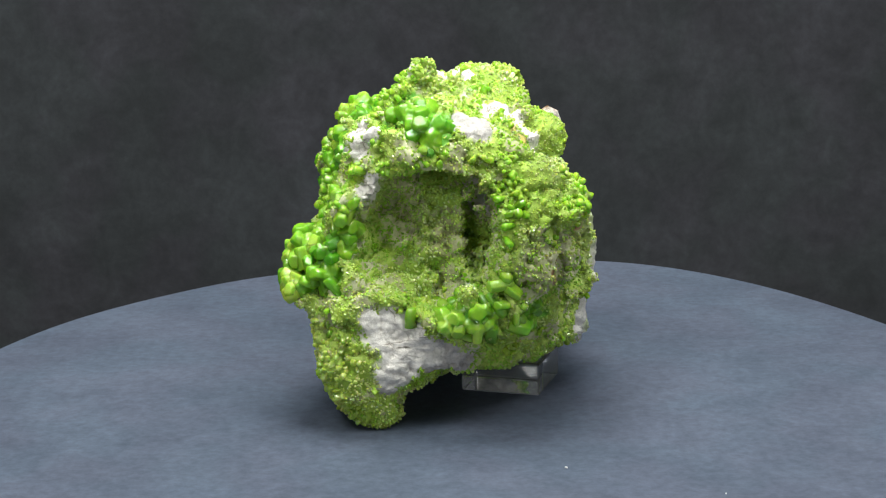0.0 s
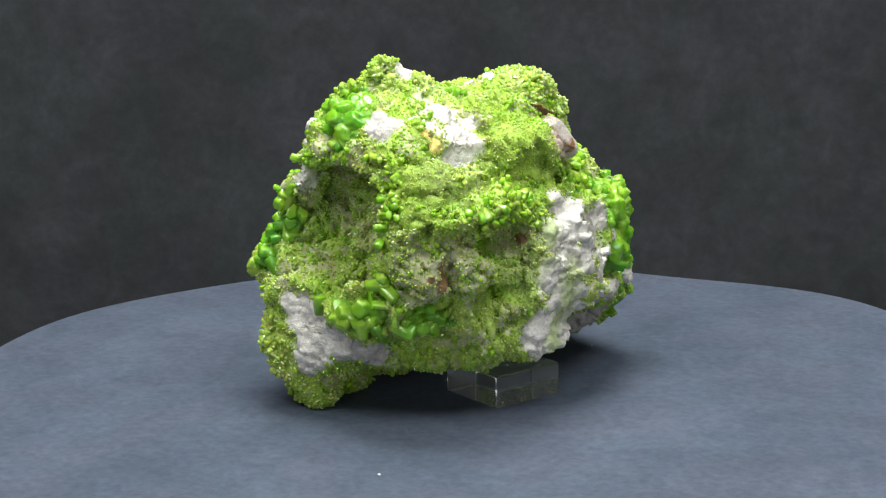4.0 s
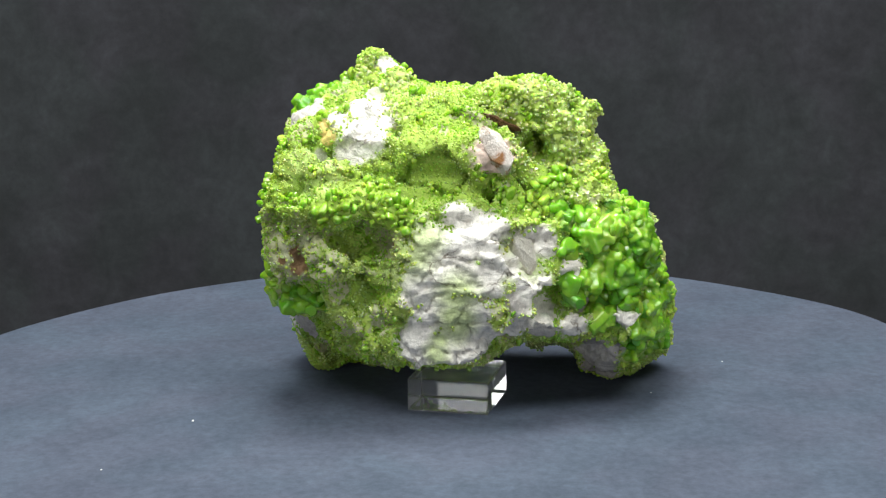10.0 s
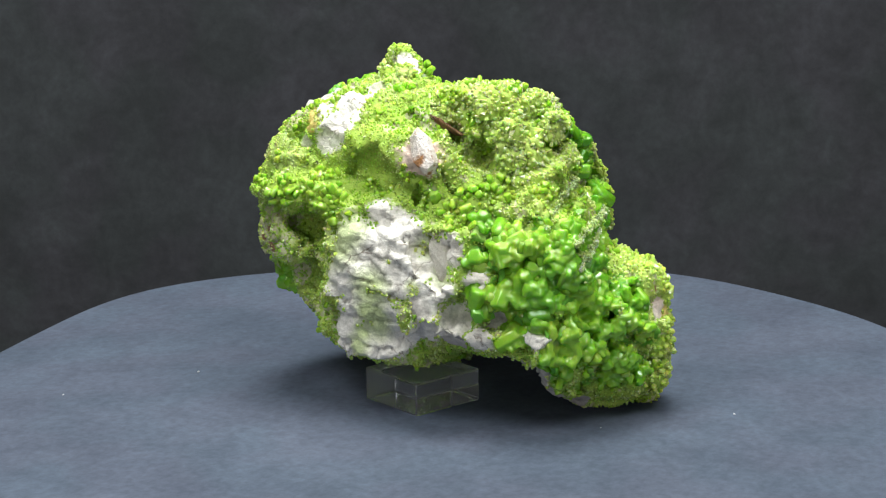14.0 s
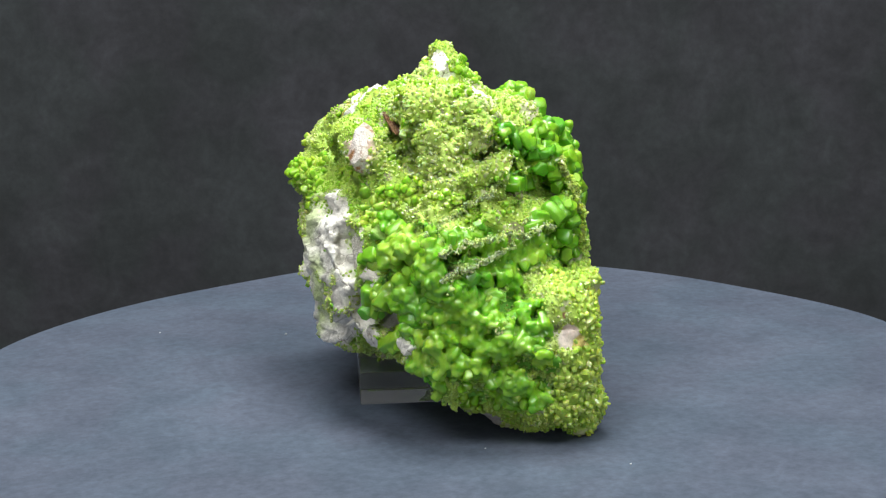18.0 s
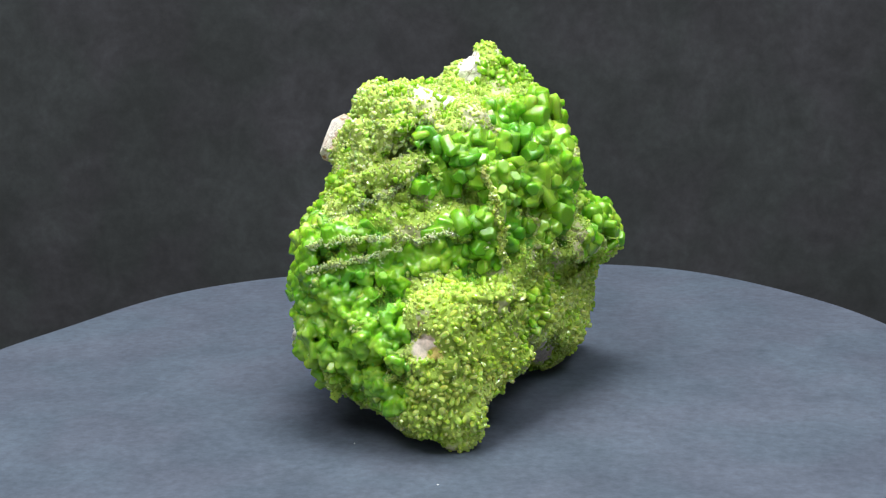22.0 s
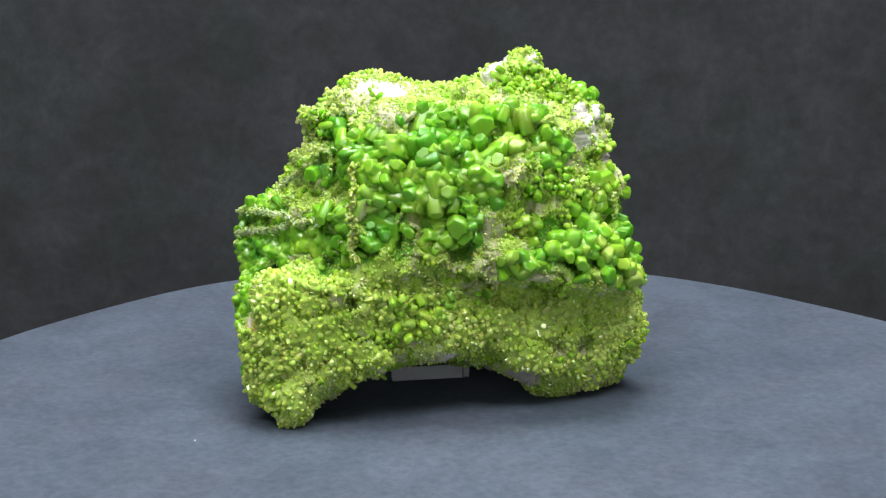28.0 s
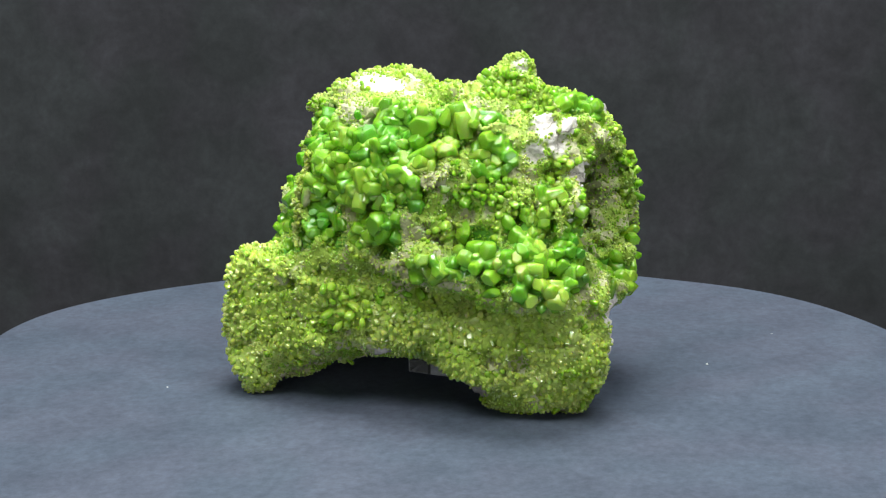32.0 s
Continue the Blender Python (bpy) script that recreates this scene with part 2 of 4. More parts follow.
def lump(x, y, z, rx, ry, rz, turn=0):
    LUMPS.append((x, y, z, rx, ry, rz, turn))


def hollow(x, y, z, rx, ry, rz, turn=0):
    HOLLOWS.append((x, y, z, rx, ry, rz, turn))


def hero(x, y, z, width, ax, ay, az):
    HEROES.append((x, y, z, width, ax, ay, az))


def zone(kind, x, y, z, r):
    ZONES.append((kind, x, y, z, r))


# rock masses from the crown down to the feet
lump(-5.1, -16.0, 72.5, 9.2, 4.9, 5.8, 43)
lump(6.5, 15.7, 71.2, 8.5, 11.4, 3.5, 20)
lump(-5.7, -19.5, 69.0, 9.5, 15.0, 4.6, -10)
lump(3.5, -2.5, 68.9, 25.8, 11.2, 3.2, 86)
lump(-8.4, 10.4, 68.0, 23.0, 7.2, 3.1, 55)
lump(12.8, 12.1, 64.7, 5.1, 15.1, 7.1, 10)
lump(12.5, -11.9, 64.4, 6.1, 22.6, 4.1, -11)
lump(1.3, -30.5, 64.0, 6.4, 13.4, 5.5, -78)
lump(-4.9, 24.1, 62.6, 13.5, 5.4, 5.5, 23)
lump(-16.1, 10.3, 62.3, 18.0, 6.2, 3.6, 72)
lump(-2.9, -5.1, 62.2, 16.2, 24.1, 8.2, -9)
lump(-18.1, -10.9, 61.0, 20.6, 5.8, 7.8, -83)
lump(21.3, -2.0, 60.7, 5.0, 18.6, 4.6, -1)
lump(-9.0, -32.2, 58.9, 11.0, 3.2, 11.0, -16)
lump(7.7, 26.7, 58.5, 4.5, 8.4, 11.4, 62)
lump(18.5, 15.6, 57.6, 4.4, 13.5, 7.1, 28)
lump(-21.6, 10.6, 56.7, 5.0, 17.7, 6.1, -23)
lump(17.6, -22.5, 56.6, 6.3, 14.6, 7.1, -4)
lump(10.3, -34.1, 55.3, 11.9, 5.0, 8.9, 5)
lump(-6.0, 29.5, 55.0, 14.2, 3.1, 7.7, 18)
lump(-13.8, -23.9, 53.1, 7.2, 5.4, 19.3, 76)
lump(21.3, 1.6, 50.8, 4.2, 26.0, 6.6, 5)
lump(24.3, -25.5, 49.9, 5.5, 14.2, 4.1, -4)
lump(-24.0, -11.1, 49.1, 19.9, 3.5, 13.4, -76)
lump(-23.9, -25.3, 49.0, 3.8, 8.4, 7.2, 10)
lump(-10.8, 30.2, 48.9, 10.1, 4.2, 5.5, 24)
lump(10.0, 30.1, 48.6, 10.1, 6.9, 7.6, -18)
lump(24.3, 7.6, 46.1, 3.8, 26.0, 5.5, 10)
lump(-23.8, 15.6, 45.9, 3.3, 12.5, 11.4, -25)
lump(21.2, -32.9, 45.3, 4.0, 10.1, 12.5, -24)
lump(-7.6, -35.3, 45.1, 21.1, 2.7, 10.5, -16)
lump(17.0, 29.5, 44.3, 13.7, 8.8, 5.6, -53)
lump(8.2, -25.1, 43.0, 12.2, 14.4, 18.4, -66)
lump(-3.1, 13.8, 42.9, 20.2, 15.7, 20.7, 41)
lump(27.6, -18.4, 41.9, 3.2, 13.9, 8.2, -15)
lump(11.8, -39.6, 41.6, 3.8, 9.7, 14.0, -90)
lump(-1.7, 35.6, 41.1, 17.2, 3.6, 8.9, 18)
lump(27.9, 13.8, 41.0, 4.0, 16.3, 5.1, 7)
lump(-23.9, -0.3, 40.6, 3.7, 22.4, 16.3, -10)
lump(15.5, 40.4, 39.8, 9.6, 3.9, 6.6, 18)
lump(24.4, 32.8, 39.7, 3.3, 13.1, 7.4, 14)
lump(5.5, -5.3, 39.3, 16.3, 25.5, 22.9, -13)
lump(-28.4, -21.4, 37.9, 7.1, 11.7, 6.5, 17)
lump(-31.4, -7.5, 36.8, 4.6, 19.9, 5.2, -10)
lump(-5.0, -33.0, 36.6, 5.3, 18.7, 18.0, 71)
lump(-18.7, 26.3, 35.1, 3.1, 9.6, 19.5, -29)
lump(-12.6, -12.3, 34.5, 13.2, 19.8, 23.2, 0)
lump(-9.7, -36.6, 33.1, 23.4, 2.7, 11.3, -14)
lump(-32.6, -21.0, 32.4, 12.6, 5.2, 4.8, 88)
lump(0.5, 39.1, 31.6, 18.4, 3.2, 6.7, 14)
lump(25.0, -4.9, 31.6, 5.5, 19.5, 14.1, -13)
lump(21.9, -24.2, 31.5, 3.2, 21.3, 7.9, -29)
lump(-9.2, 41.2, 31.5, 7.1, 9.9, 3.8, -45)
lump(29.9, -3.8, 31.3, 3.2, 9.8, 14.0, -2)
lump(29.5, 20.0, 31.3, 2.6, 19.1, 9.3, 11)
lump(13.6, 18.8, 30.0, 14.4, 21.5, 11.6, 17)
lump(-26.5, -22.8, 28.5, 11.7, 3.8, 18.9, 86)
lump(-10.1, 24.4, 27.5, 10.3, 19.0, 13.2, -17)
lump(20.4, 39.0, 27.1, 5.2, 8.4, 14.3, 49)
lump(4.5, 45.3, 26.8, 4.9, 15.0, 5.9, 76)
lump(3.3, -33.8, 25.7, 14.7, 9.1, 5.0, -4)
lump(-24.2, 6.3, 23.7, 2.6, 26.0, 7.9, -8)
lump(22.3, 15.3, 23.2, 7.9, 25.0, 5.2, -3)
lump(-20.2, -33.5, 22.9, 8.9, 5.0, 14.5, -11)
lump(-17.1, 36.2, 22.8, 2.6, 14.0, 10.7, -27)
lump(15.7, -18.6, 22.1, 7.6, 16.5, 9.1, -45)
lump(12.0, 46.0, 20.0, 15.6, 3.1, 6.7, -26)
lump(7.6, 24.3, 18.3, 10.2, 21.2, 4.6, -32)
lump(-17.0, 16.9, 17.6, 8.2, 24.9, 4.1, -10)
lump(10.2, -22.7, 17.6, 6.1, 21.6, 5.2, -53)
lump(18.0, 2.1, 17.1, 11.1, 15.2, 4.9, 45)
lump(-26.3, -15.8, 15.9, 4.1, 16.3, 7.6, -4)
lump(-14.5, -32.9, 15.9, 12.3, 6.1, 7.4, 5)
lump(-9.9, 46.9, 15.8, 4.1, 8.5, 13.2, -39)
lump(0.4, 48.6, 15.4, 4.2, 10.1, 9.2, 60)
lump(-3.7, 3.6, 15.1, 12.9, 26.0, 4.4, 3)
lump(4.5, 37.9, 14.9, 7.7, 14.7, 10.3, 89)
lump(-5.5, 32.4, 13.1, 12.8, 16.2, 5.4, 2)
lump(-2.3, -9.2, 13.1, 22.3, 17.0, 4.6, 17)
lump(-16.7, -19.5, 10.9, 16.7, 11.0, 5.9, 88)
lump(-7.6, -8.3, 10.1, 19.1, 6.6, 4.4, 48)
lump(-2.6, 39.0, 8.1, 9.7, 11.9, 6.3, 44)
lump(-19.5, -21.9, 6.8, 6.9, 11.6, 5.6, -8)
# the vug, the recesses under ledges and the pits between crystals
hollow(31.7, 15.8, 40.6, 8.2, 2.6, 8.0, 85)
hollow(-3.5, -40.6, 33.0, 7.3, 8.0, 5.5, 1)
hollow(28.5, -18.1, 32.4, 5.0, 2.5, 6.2, 71)
hollow(25.4, -23.9, 28.4, 5.7, 2.5, 7.6, 91)
hollow(31.0, 21.1, 27.7, 4.6, 6.0, 4.4, 65)
hollow(30.5, 22.2, 27.2, 3.3, 5.0, 4.8, 84)
hollow(28.9, 31.7, 27.3, 4.9, 4.0, 3.7, 111)
hollow(18.8, 19.7, 61.4, 3.7, 7.0, 4.7, 112)
hollow(21.2, 16.9, 63.2, 3.2, 4.0, 1.5, 113)
hollow(25.7, 7.8, 51.5, 1.1, 2.5, 3.8, 114)
hollow(18.0, 13.0, 65.4, 2.2, 4.0, 2.8, 159)
hollow(5.7, 31.5, 60.8, 2.0, 3.5, 2.2, 156)
hollow(9.8, 36.0, 52.1, 1.7, 3.0, 1.7, 157)
hollow(22.2, 35.1, 47.5, 1.6, 2.5, 1.1, 159)
hollow(21.1, 19.9, 57.9, 1.8, 2.5, 2.8, 159)
hollow(12.2, 28.1, 65.4, 1.7, 2.0, 1.5, 158)
hollow(-7.3, 32.7, 53.2, 4.0, 6.0, 4.5, 155)
hollow(-11.4, 31.9, 52.7, 4.9, 7.0, 4.2, -168)
hollow(-6.5, 32.0, 58.9, 2.2, 4.0, 2.0, -167)
hollow(-3.5, 36.4, 50.3, 3.7, 4.0, 1.7, -167)
hollow(10.3, 42.8, 35.5, 4.9, 2.5, 1.2, -164)
hollow(12.7, 42.6, 42.9, 4.2, 2.5, 1.1, -164)
hollow(10.3, 48.5, 25.7, 2.7, 2.5, 1.9, -164)
hollow(1.1, 50.0, 30.2, 2.2, 2.5, 2.4, -166)
hollow(20.2, 45.4, 23.1, 1.7, 2.0, 2.0, -163)
hollow(4.5, 52.3, 19.5, 2.2, 2.0, 1.9, -165)
hollow(-20.0, 34.5, 29.6, 2.1, 3.5, 2.5, -140)
hollow(-29.7, -12.3, 14.5, 2.0, 3.0, 1.6, -146)
hollow(-20.4, 33.1, 29.4, 1.8, 3.0, 1.8, -93)
hollow(-27.9, -6.8, 28.0, 11.4, 3.0, 3.3, -99)
hollow(-23.3, 23.3, 32.2, 8.9, 2.0, 2.3, -94)
hollow(-27.0, 15.7, 47.6, 7.5, 3.0, 2.0, -96)
hollow(-28.2, -8.2, 48.7, 4.3, 2.5, 2.5, -99)
hollow(-29.8, -20.6, 14.6, 2.3, 2.5, 2.1, -101)
hollow(28.9, -24.0, 43.3, 1.8, 2.5, 1.5, -4)
hollow(19.1, -42.3, 44.9, 1.5, 2.0, 1.2, -3)
hollow(24.0, -33.6, 36.7, 3.2, 2.0, 3.2, 54)
hollow(21.2, -41.3, 42.3, 2.6, 2.0, 1.8, 94)
hollow(3.8, 34.6, 55.3, 3.3, 3.0, 1.5, -137)
hollow(-1.6, 32.9, 58.1, 2.3, 3.0, 1.8, -138)
hollow(-11.9, -37.4, 43.7, 9.8, 12.0, 12.9, 2)
hollow(-3.3, -39.6, 44.1, 13.4, 10.0, 14.4, 1)
hollow(5.8, -42.4, 44.6, 5.6, 16.0, 13.5, -1)
hollow(-4.3, -37.2, 56.0, 12.8, 12.0, 3.2, 1)
hollow(29.7, -21.6, 42.0, 7.6, 9.0, 5.2, 72)
hollow(29.1, -23.4, 42.0, 6.0, 8.0, 4.8, 91)
hollow(21.2, -22.9, 62.6, 12.5, 3.2, 10.6, 72)
# single large crystals: place, width and the way they point
hero(-2.9, -32.7, 70.7, 2.7, 0.23, -0.49, 0.84)
hero(-20.4, 1.9, 70.9, 3.5, -0.23, -0.19, 0.95)
hero(-36.1, -21.3, 40.3, 3.3, -0.64, -0.39, 0.67)
hero(-36.1, -31.4, 32.5, 3.3, -0.65, -0.74, 0.18)
hero(-32.2, -31.3, 38.2, 2.8, -0.47, -0.74, 0.47)
hero(-21.8, -5.5, 71.2, 4.4, -0.10, 0.25, 0.96)
hero(-19.4, 18.2, 64.2, 3.9, -0.39, 0.45, 0.80)
hero(-21.0, 25.6, 55.4, 3.9, -0.59, 0.73, 0.35)
hero(-9.4, 31.3, 57.2, 4.3, -0.15, 0.95, 0.28)
hero(-8.3, 28.0, 65.1, 3.5, -0.14, 0.79, 0.60)
hero(-0.8, 29.9, 66.5, 5.2, -0.31, 0.84, 0.44)
hero(-33.4, -11.7, 42.1, 4.9, -0.32, 0.36, 0.88)
hero(-37.2, -15.0, 35.6, 4.7, -0.90, 0.40, 0.16)
hero(-23.9, 20.8, 53.5, 3.8, -0.69, 0.64, 0.34)
hero(-33.5, 3.2, 37.7, 4.0, -0.79, 0.52, 0.32)
hero(-12.1, 28.9, 62.2, 3.5, -0.35, 0.81, 0.47)
hero(-22.6, 17.2, 61.1, 3.8, -0.57, 0.55, 0.61)
hero(-28.4, 12.2, 45.9, 5.8, -0.86, 0.48, 0.16)
hero(-20.5, 14.8, 64.3, 4.8, -0.56, 0.38, 0.74)
hero(-36.5, -28.5, 30.5, 4.9, -0.95, 0.14, -0.29)
hero(-14.3, 34.6, 43.1, 4.2, -0.34, 0.90, 0.29)
hero(-21.8, 26.5, 44.1, 3.7, -0.82, 0.54, 0.20)
hero(-3.0, 50.4, 30.4, 3.7, -0.10, 0.88, 0.46)
hero(0.1, 30.7, 65.2, 3.8, -0.38, 0.78, 0.49)
hero(-32.2, 2.9, 39.8, 4.1, -0.67, 0.40, 0.63)
hero(-29.4, 9.8, 43.4, 6.0, -0.97, 0.24, 0.09)
hero(-22.3, 2.2, 66.6, 6.6, -0.84, 0.21, 0.50)
hero(-20.5, 22.4, 59.4, 4.0, -0.76, 0.35, 0.55)
hero(-34.1, -14.1, 42.0, 5.5, -0.60, 0.14, 0.79)
hero(-27.9, 12.5, 53.3, 5.0, -0.89, 0.29, 0.33)
hero(-20.7, 27.0, 51.9, 4.3, -0.86, 0.39, 0.34)
hero(-19.5, 14.5, 64.7, 4.6, -0.59, 0.17, 0.79)
hero(-37.2, -22.3, 37.3, 4.2, -0.95, -0.03, 0.30)
hero(-29.1, -4.3, 54.1, 3.7, -0.99, -0.13, 0.05)
# mineral zones
zone("velvet", 23, -13, 59, 4.6)
zone("velvet", 25, -6, 54, 6.9)
zone("velvet", 26, 2, 52, 5.2)
zone("velvet", 27, -13, 52, 6.2)
zone("velvet", 26, -3, 60, 4.6)
zone("velvet", 26, -21, 54, 4.6)
zone("velvet", 25, 6, 53, 2.6)
zone("velvet", 28, -2, 50, 4.9)
zone("velvet", 25, -11, 59, 7.5)
zone("velvet", 26, -3, 53, 6.9)
zone("velvet", 25, -18, 55, 5.8)
zone("velvet", 25, 4, 55, 4.3)
zone("velvet", 21, -37, 57, 6.3)
zone("velvet", 21, -40, 52, 4.1)
zone("velvet", 25, -9, 55, 8.3)
zone("velvet", 25, 1, 54, 6.6)
zone("velvet", 27, -17, 53, 6.7)
zone("velvet", 26, -3, 62, 4.9)
zone("velvet", 25, -6, 54, 5.2)
zone("velvet", 26, 10, 58, 3.3)
zone("velvet", 22, -14, 58, 6.0)
zone("velvet", 27, -16, 53, 4.9)
zone("velvet", 25, 6, 53, 3.8)
zone("velvet", 17, -20, 65, 2.6)
zone("medium", -7, -37, 29, 4.0)
zone("medium", 14, -40, 56, 3.1)
zone("medium", 14, -42, 52, 2.8)
zone("medium", 12, -43, 47, 2.4)
zone("medium", 31, -11, 48, 3.4)
zone("medium", -13, -23, 74, 3.3)
zone("medium", -3, -37, 63, 2.8)
zone("medium", 17, -38, 25, 3.2)
zone("medium", 29, -31, 50, 2.8)
zone("medium", 27, -34, 52, 1.6)
zone("medium", -13, -34, 31, 2.8)
zone("medium", 24, 24, 49, 4.2)
zone("medium", 23, 20, 52, 3.1)
zone("medium", 14, -43, 30, 2.6)
zone("medium", 25, 18, 49, 4.6)
zone("medium", 22, 22, 51, 4.0)
zone("medium", 26, 12, 51, 2.3)
zone("medium", -19, -2, 71, 2.9)
zone("medium", 30, 3, 46, 1.5)
zone("medium", 30, -26, 50, 4.2)
zone("medium", 29, -31, 49, 3.6)
zone("medium", 27, -17, 53, 5.0)
zone("medium", -6, -11, 76, 3.2)
zone("medium", -11, -13, 72, 2.5)
zone("medium", 20, 26, 54, 3.5)
zone("medium", 16, 33, 53, 2.9)
zone("medium", -21, -29, 56, 3.6)
zone("medium", -26, -14, 56, 3.1)
zone("medium", -27, -28, 52, 3.2)
zone("medium", -28, -21, 49, 3.1)
zone("medium", -16, -23, 72, 3.5)
zone("medium", -1, 30, 66, 2.9)
zone("medium", -13, -18, 73, 3.2)
zone("medium", -9, -16, 76, 2.5)
zone("medium", -28, -9, 51, 3.6)
zone("medium", -27, -16, 53, 3.6)
zone("medium", -29, -17, 45, 3.3)
zone("medium", -29, -3, 45, 2.6)
zone("medium", -26, -14, 60, 2.6)
zone("medium", -20, -30, 58, 3.0)
zone("medium", -6, -11, 74, 3.1)
zone("medium", -12, -20, 75, 3.0)
zone("medium", -16, -22, 71, 2.3)
zone("medium", 7, -7, 72, 2.5)
zone("medium", -33, -29, 39, 2.6)
zone("medium", 11, -40, 52, 2.8)
zone("medium", 11, -41, 45, 2.8)
zone("medium", 10, -41, 35, 2.8)
zone("medium", 7, -38, 32, 3.2)
zone("medium", -25, 21, 25, 4.0)
zone("medium", -25, 16, 23, 3.3)
zone("medium", -24, 23, 28, 3.0)
zone("medium", -26, 3, 27, 3.0)
zone("medium", -25, 18, 27, 3.6)
zone("medium", -24, 22, 22, 2.9)
zone("medium", -25, 13, 29, 2.7)
zone("chalky", 0, -30, 43, 4.5)
zone("chalky", 0, -33, 34, 3.9)
zone("chalky", -10, -27, 50, 4.9)
zone("chalky", -12, -25, 44, 4.3)
zone("chalky", 30, -14, 42, 2.4)
zone("chalky", 20, -39, 42, 2.2)
zone("chalky", 17, -43, 36, 2.2)
zone("chalky", -27, -35, 31, 2.9)
zone("chalky", -9, -36, 65, 3.2)
zone("chalky", -19, -31, 61, 2.6)
zone("chalky", 20, -42, 40, 5.6)
zone("chalky", 17, -42, 34, 3.4)
zone("chalky", 24, -35, 44, 2.8)
zone("chalky", 22, -38, 38, 5.2)
zone("chalky", 19, -38, 33, 3.8)
zone("chalky", 25, -33, 42, 4.1)
zone("chalky", 29, -14, 42, 3.2)
zone("chalky", 24, -35, 44, 2.8)
zone("chalky", 22, -34, 38, 6.0)
zone("chalky", 21, -37, 34, 3.7)
zone("chalky", 22, -39, 40, 3.0)
zone("chalky", 25, -29, 43, 3.6)
zone("chalky", 25, -15, 41, 3.6)
zone("chalky", 22, -35, 37, 4.9)
zone("chalky", 19, -40, 32, 3.2)
zone("chalky", 27, -28, 37, 3.1)
zone("chalky", -19, 37, 30, 1.6)
zone("chalky", 3, 21, 74, 3.0)
zone("chalky", -11, 22, 68, 3.3)
zone("chalky", -28, -15, 14, 2.3)
zone("chalky", -13, 16, 68, 3.3)
zone("chalky", -26, -9, 48, 2.1)
zone("chalky", -24, -23, 56, 2.0)
zone("chalky", -17, 33, 29, 1.8)
zone("chalky", -27, -20, 14, 2.0)
zone("chalky", -27, -24, 5, 2.0)
zone("chalky", 10, -35, 52, 4.9)
zone("chalky", 11, -36, 46, 3.9)
zone("chalky", 10, -33, 39, 3.2)
zone("veil", 5, -12, 72, 5.0)
zone("veil", 29, -14, 34, 4.0)
zone("veil", 23, -31, 58, 5.9)
zone("veil", 33, -1, 26, 3.3)
zone("veil", 33, 11, 33, 1.6)
zone("veil", 32, -7, 44, 4.5)
zone("veil", 30, 17, 36, 2.6)
zone("veil", 32, -4, 20, 2.3)
zone("veil", 32, -10, 40, 5.0)
zone("veil", 32, -7, 43, 3.9)
zone("veil", 34, 0, 31, 4.6)
zone("veil", 33, 1, 25, 3.3)
zone("veil", 29, 12, 41, 2.3)
zone("veil", 33, 0, 23, 4.1)
zone("veil", 27, 25, 47, 3.5)
zone("veil", 32, -5, 17, 2.8)
zone("white", -19, -25, 67, 2.9)
zone("white", -17, -33, 54, 4.2)
zone("white", -14, -38, 24, 5.8)
zone("white", -9, -38, 20, 6.1)
zone("white", -12, -39, 15, 5.2)
zone("white", -18, -39, 27, 2.6)
zone("white", 31, -11, 18, 3.5)
zone("white", 34, -5, 29, 2.1)
zone("white", 1, 21, 74, 2.5)
zone("white", -7, -18, 78, 2.6)
zone("white", 9, -22, 70, 2.1)
zone("white", 13, -26, 67, 2.3)
zone("white", 33, -7, 42, 2.4)
zone("white", 32, -9, 36, 2.7)
zone("white", 32, -10, 30, 2.7)
zone("white", 31, -10, 19, 4.4)
zone("white", 32, -2, 20, 2.4)
zone("white", -17, -31, 67, 2.3)
zone("white", 31, 4, 44, 6.0)
zone("white", 33, -1, 36, 5.6)
zone("white", 33, -4, 27, 5.6)
zone("white", 32, 0, 18, 5.7)
zone("white", 31, -8, 17, 4.0)
zone("white", 30, -11, 20, 3.0)
zone("white", 34, 7, 33, 4.0)
zone("white", 33, 9, 38, 4.7)
zone("white", 28, 39, 22, 2.1)
zone("white", 18, -20, 64, 5.5)
zone("white", 12, -19, 69, 4.4)
zone("white", 18, -23, 61, 4.0)
zone("white", 9, -17, 71, 2.4)
zone("white", 16, -15, 68, 2.3)
zone("white", 32, -5, 41, 6.1)
zone("white", 33, -7, 34, 5.8)
zone("white", 33, -1, 36, 6.2)
zone("white", 32, 4, 42, 4.5)
zone("white", 34, 6, 34, 4.5)
zone("white", 33, 2, 26, 5.4)
zone("white", 32, -4, 18, 4.6)
zone("white", 30, 5, 20, 5.4)
zone("white", 30, 11, 21, 4.0)
zone("white", 32, -9, 22, 3.6)
zone("white", 31, 2, 17, 3.6)
zone("white", 29, 15, 39, 4.6)
zone("white", 29, 19, 41, 4.3)
zone("white", 29, 12, 36, 2.9)
zone("white", -3, -13, 78, 2.1)
zone("white", -13, -23, 77, 1.6)
zone("white", 28, 38, 23, 2.8)
zone("white", 27, 40, 23, 2.4)
zone("white", 31, 8, 44, 4.7)
zone("white", 33, 11, 37, 4.7)
zone("white", 33, 17, 33, 4.6)
zone("white", 28, 19, 25, 4.3)
zone("white", 30, 26, 22, 3.6)
zone("white", 32, 14, 23, 3.7)
zone("white", 31, 26, 35, 2.9)
zone("white", 29, 0, 48, 3.1)
zone("white", -2, -15, 78, 2.3)
zone("white", -3, -10, 75, 2.8)
zone("white", -2, 15, 72, 3.4)
zone("white", 5, 9, 74, 2.1)
zone("white", -19, -31, 66, 2.5)
zone("white", -20, -31, 63, 2.0)
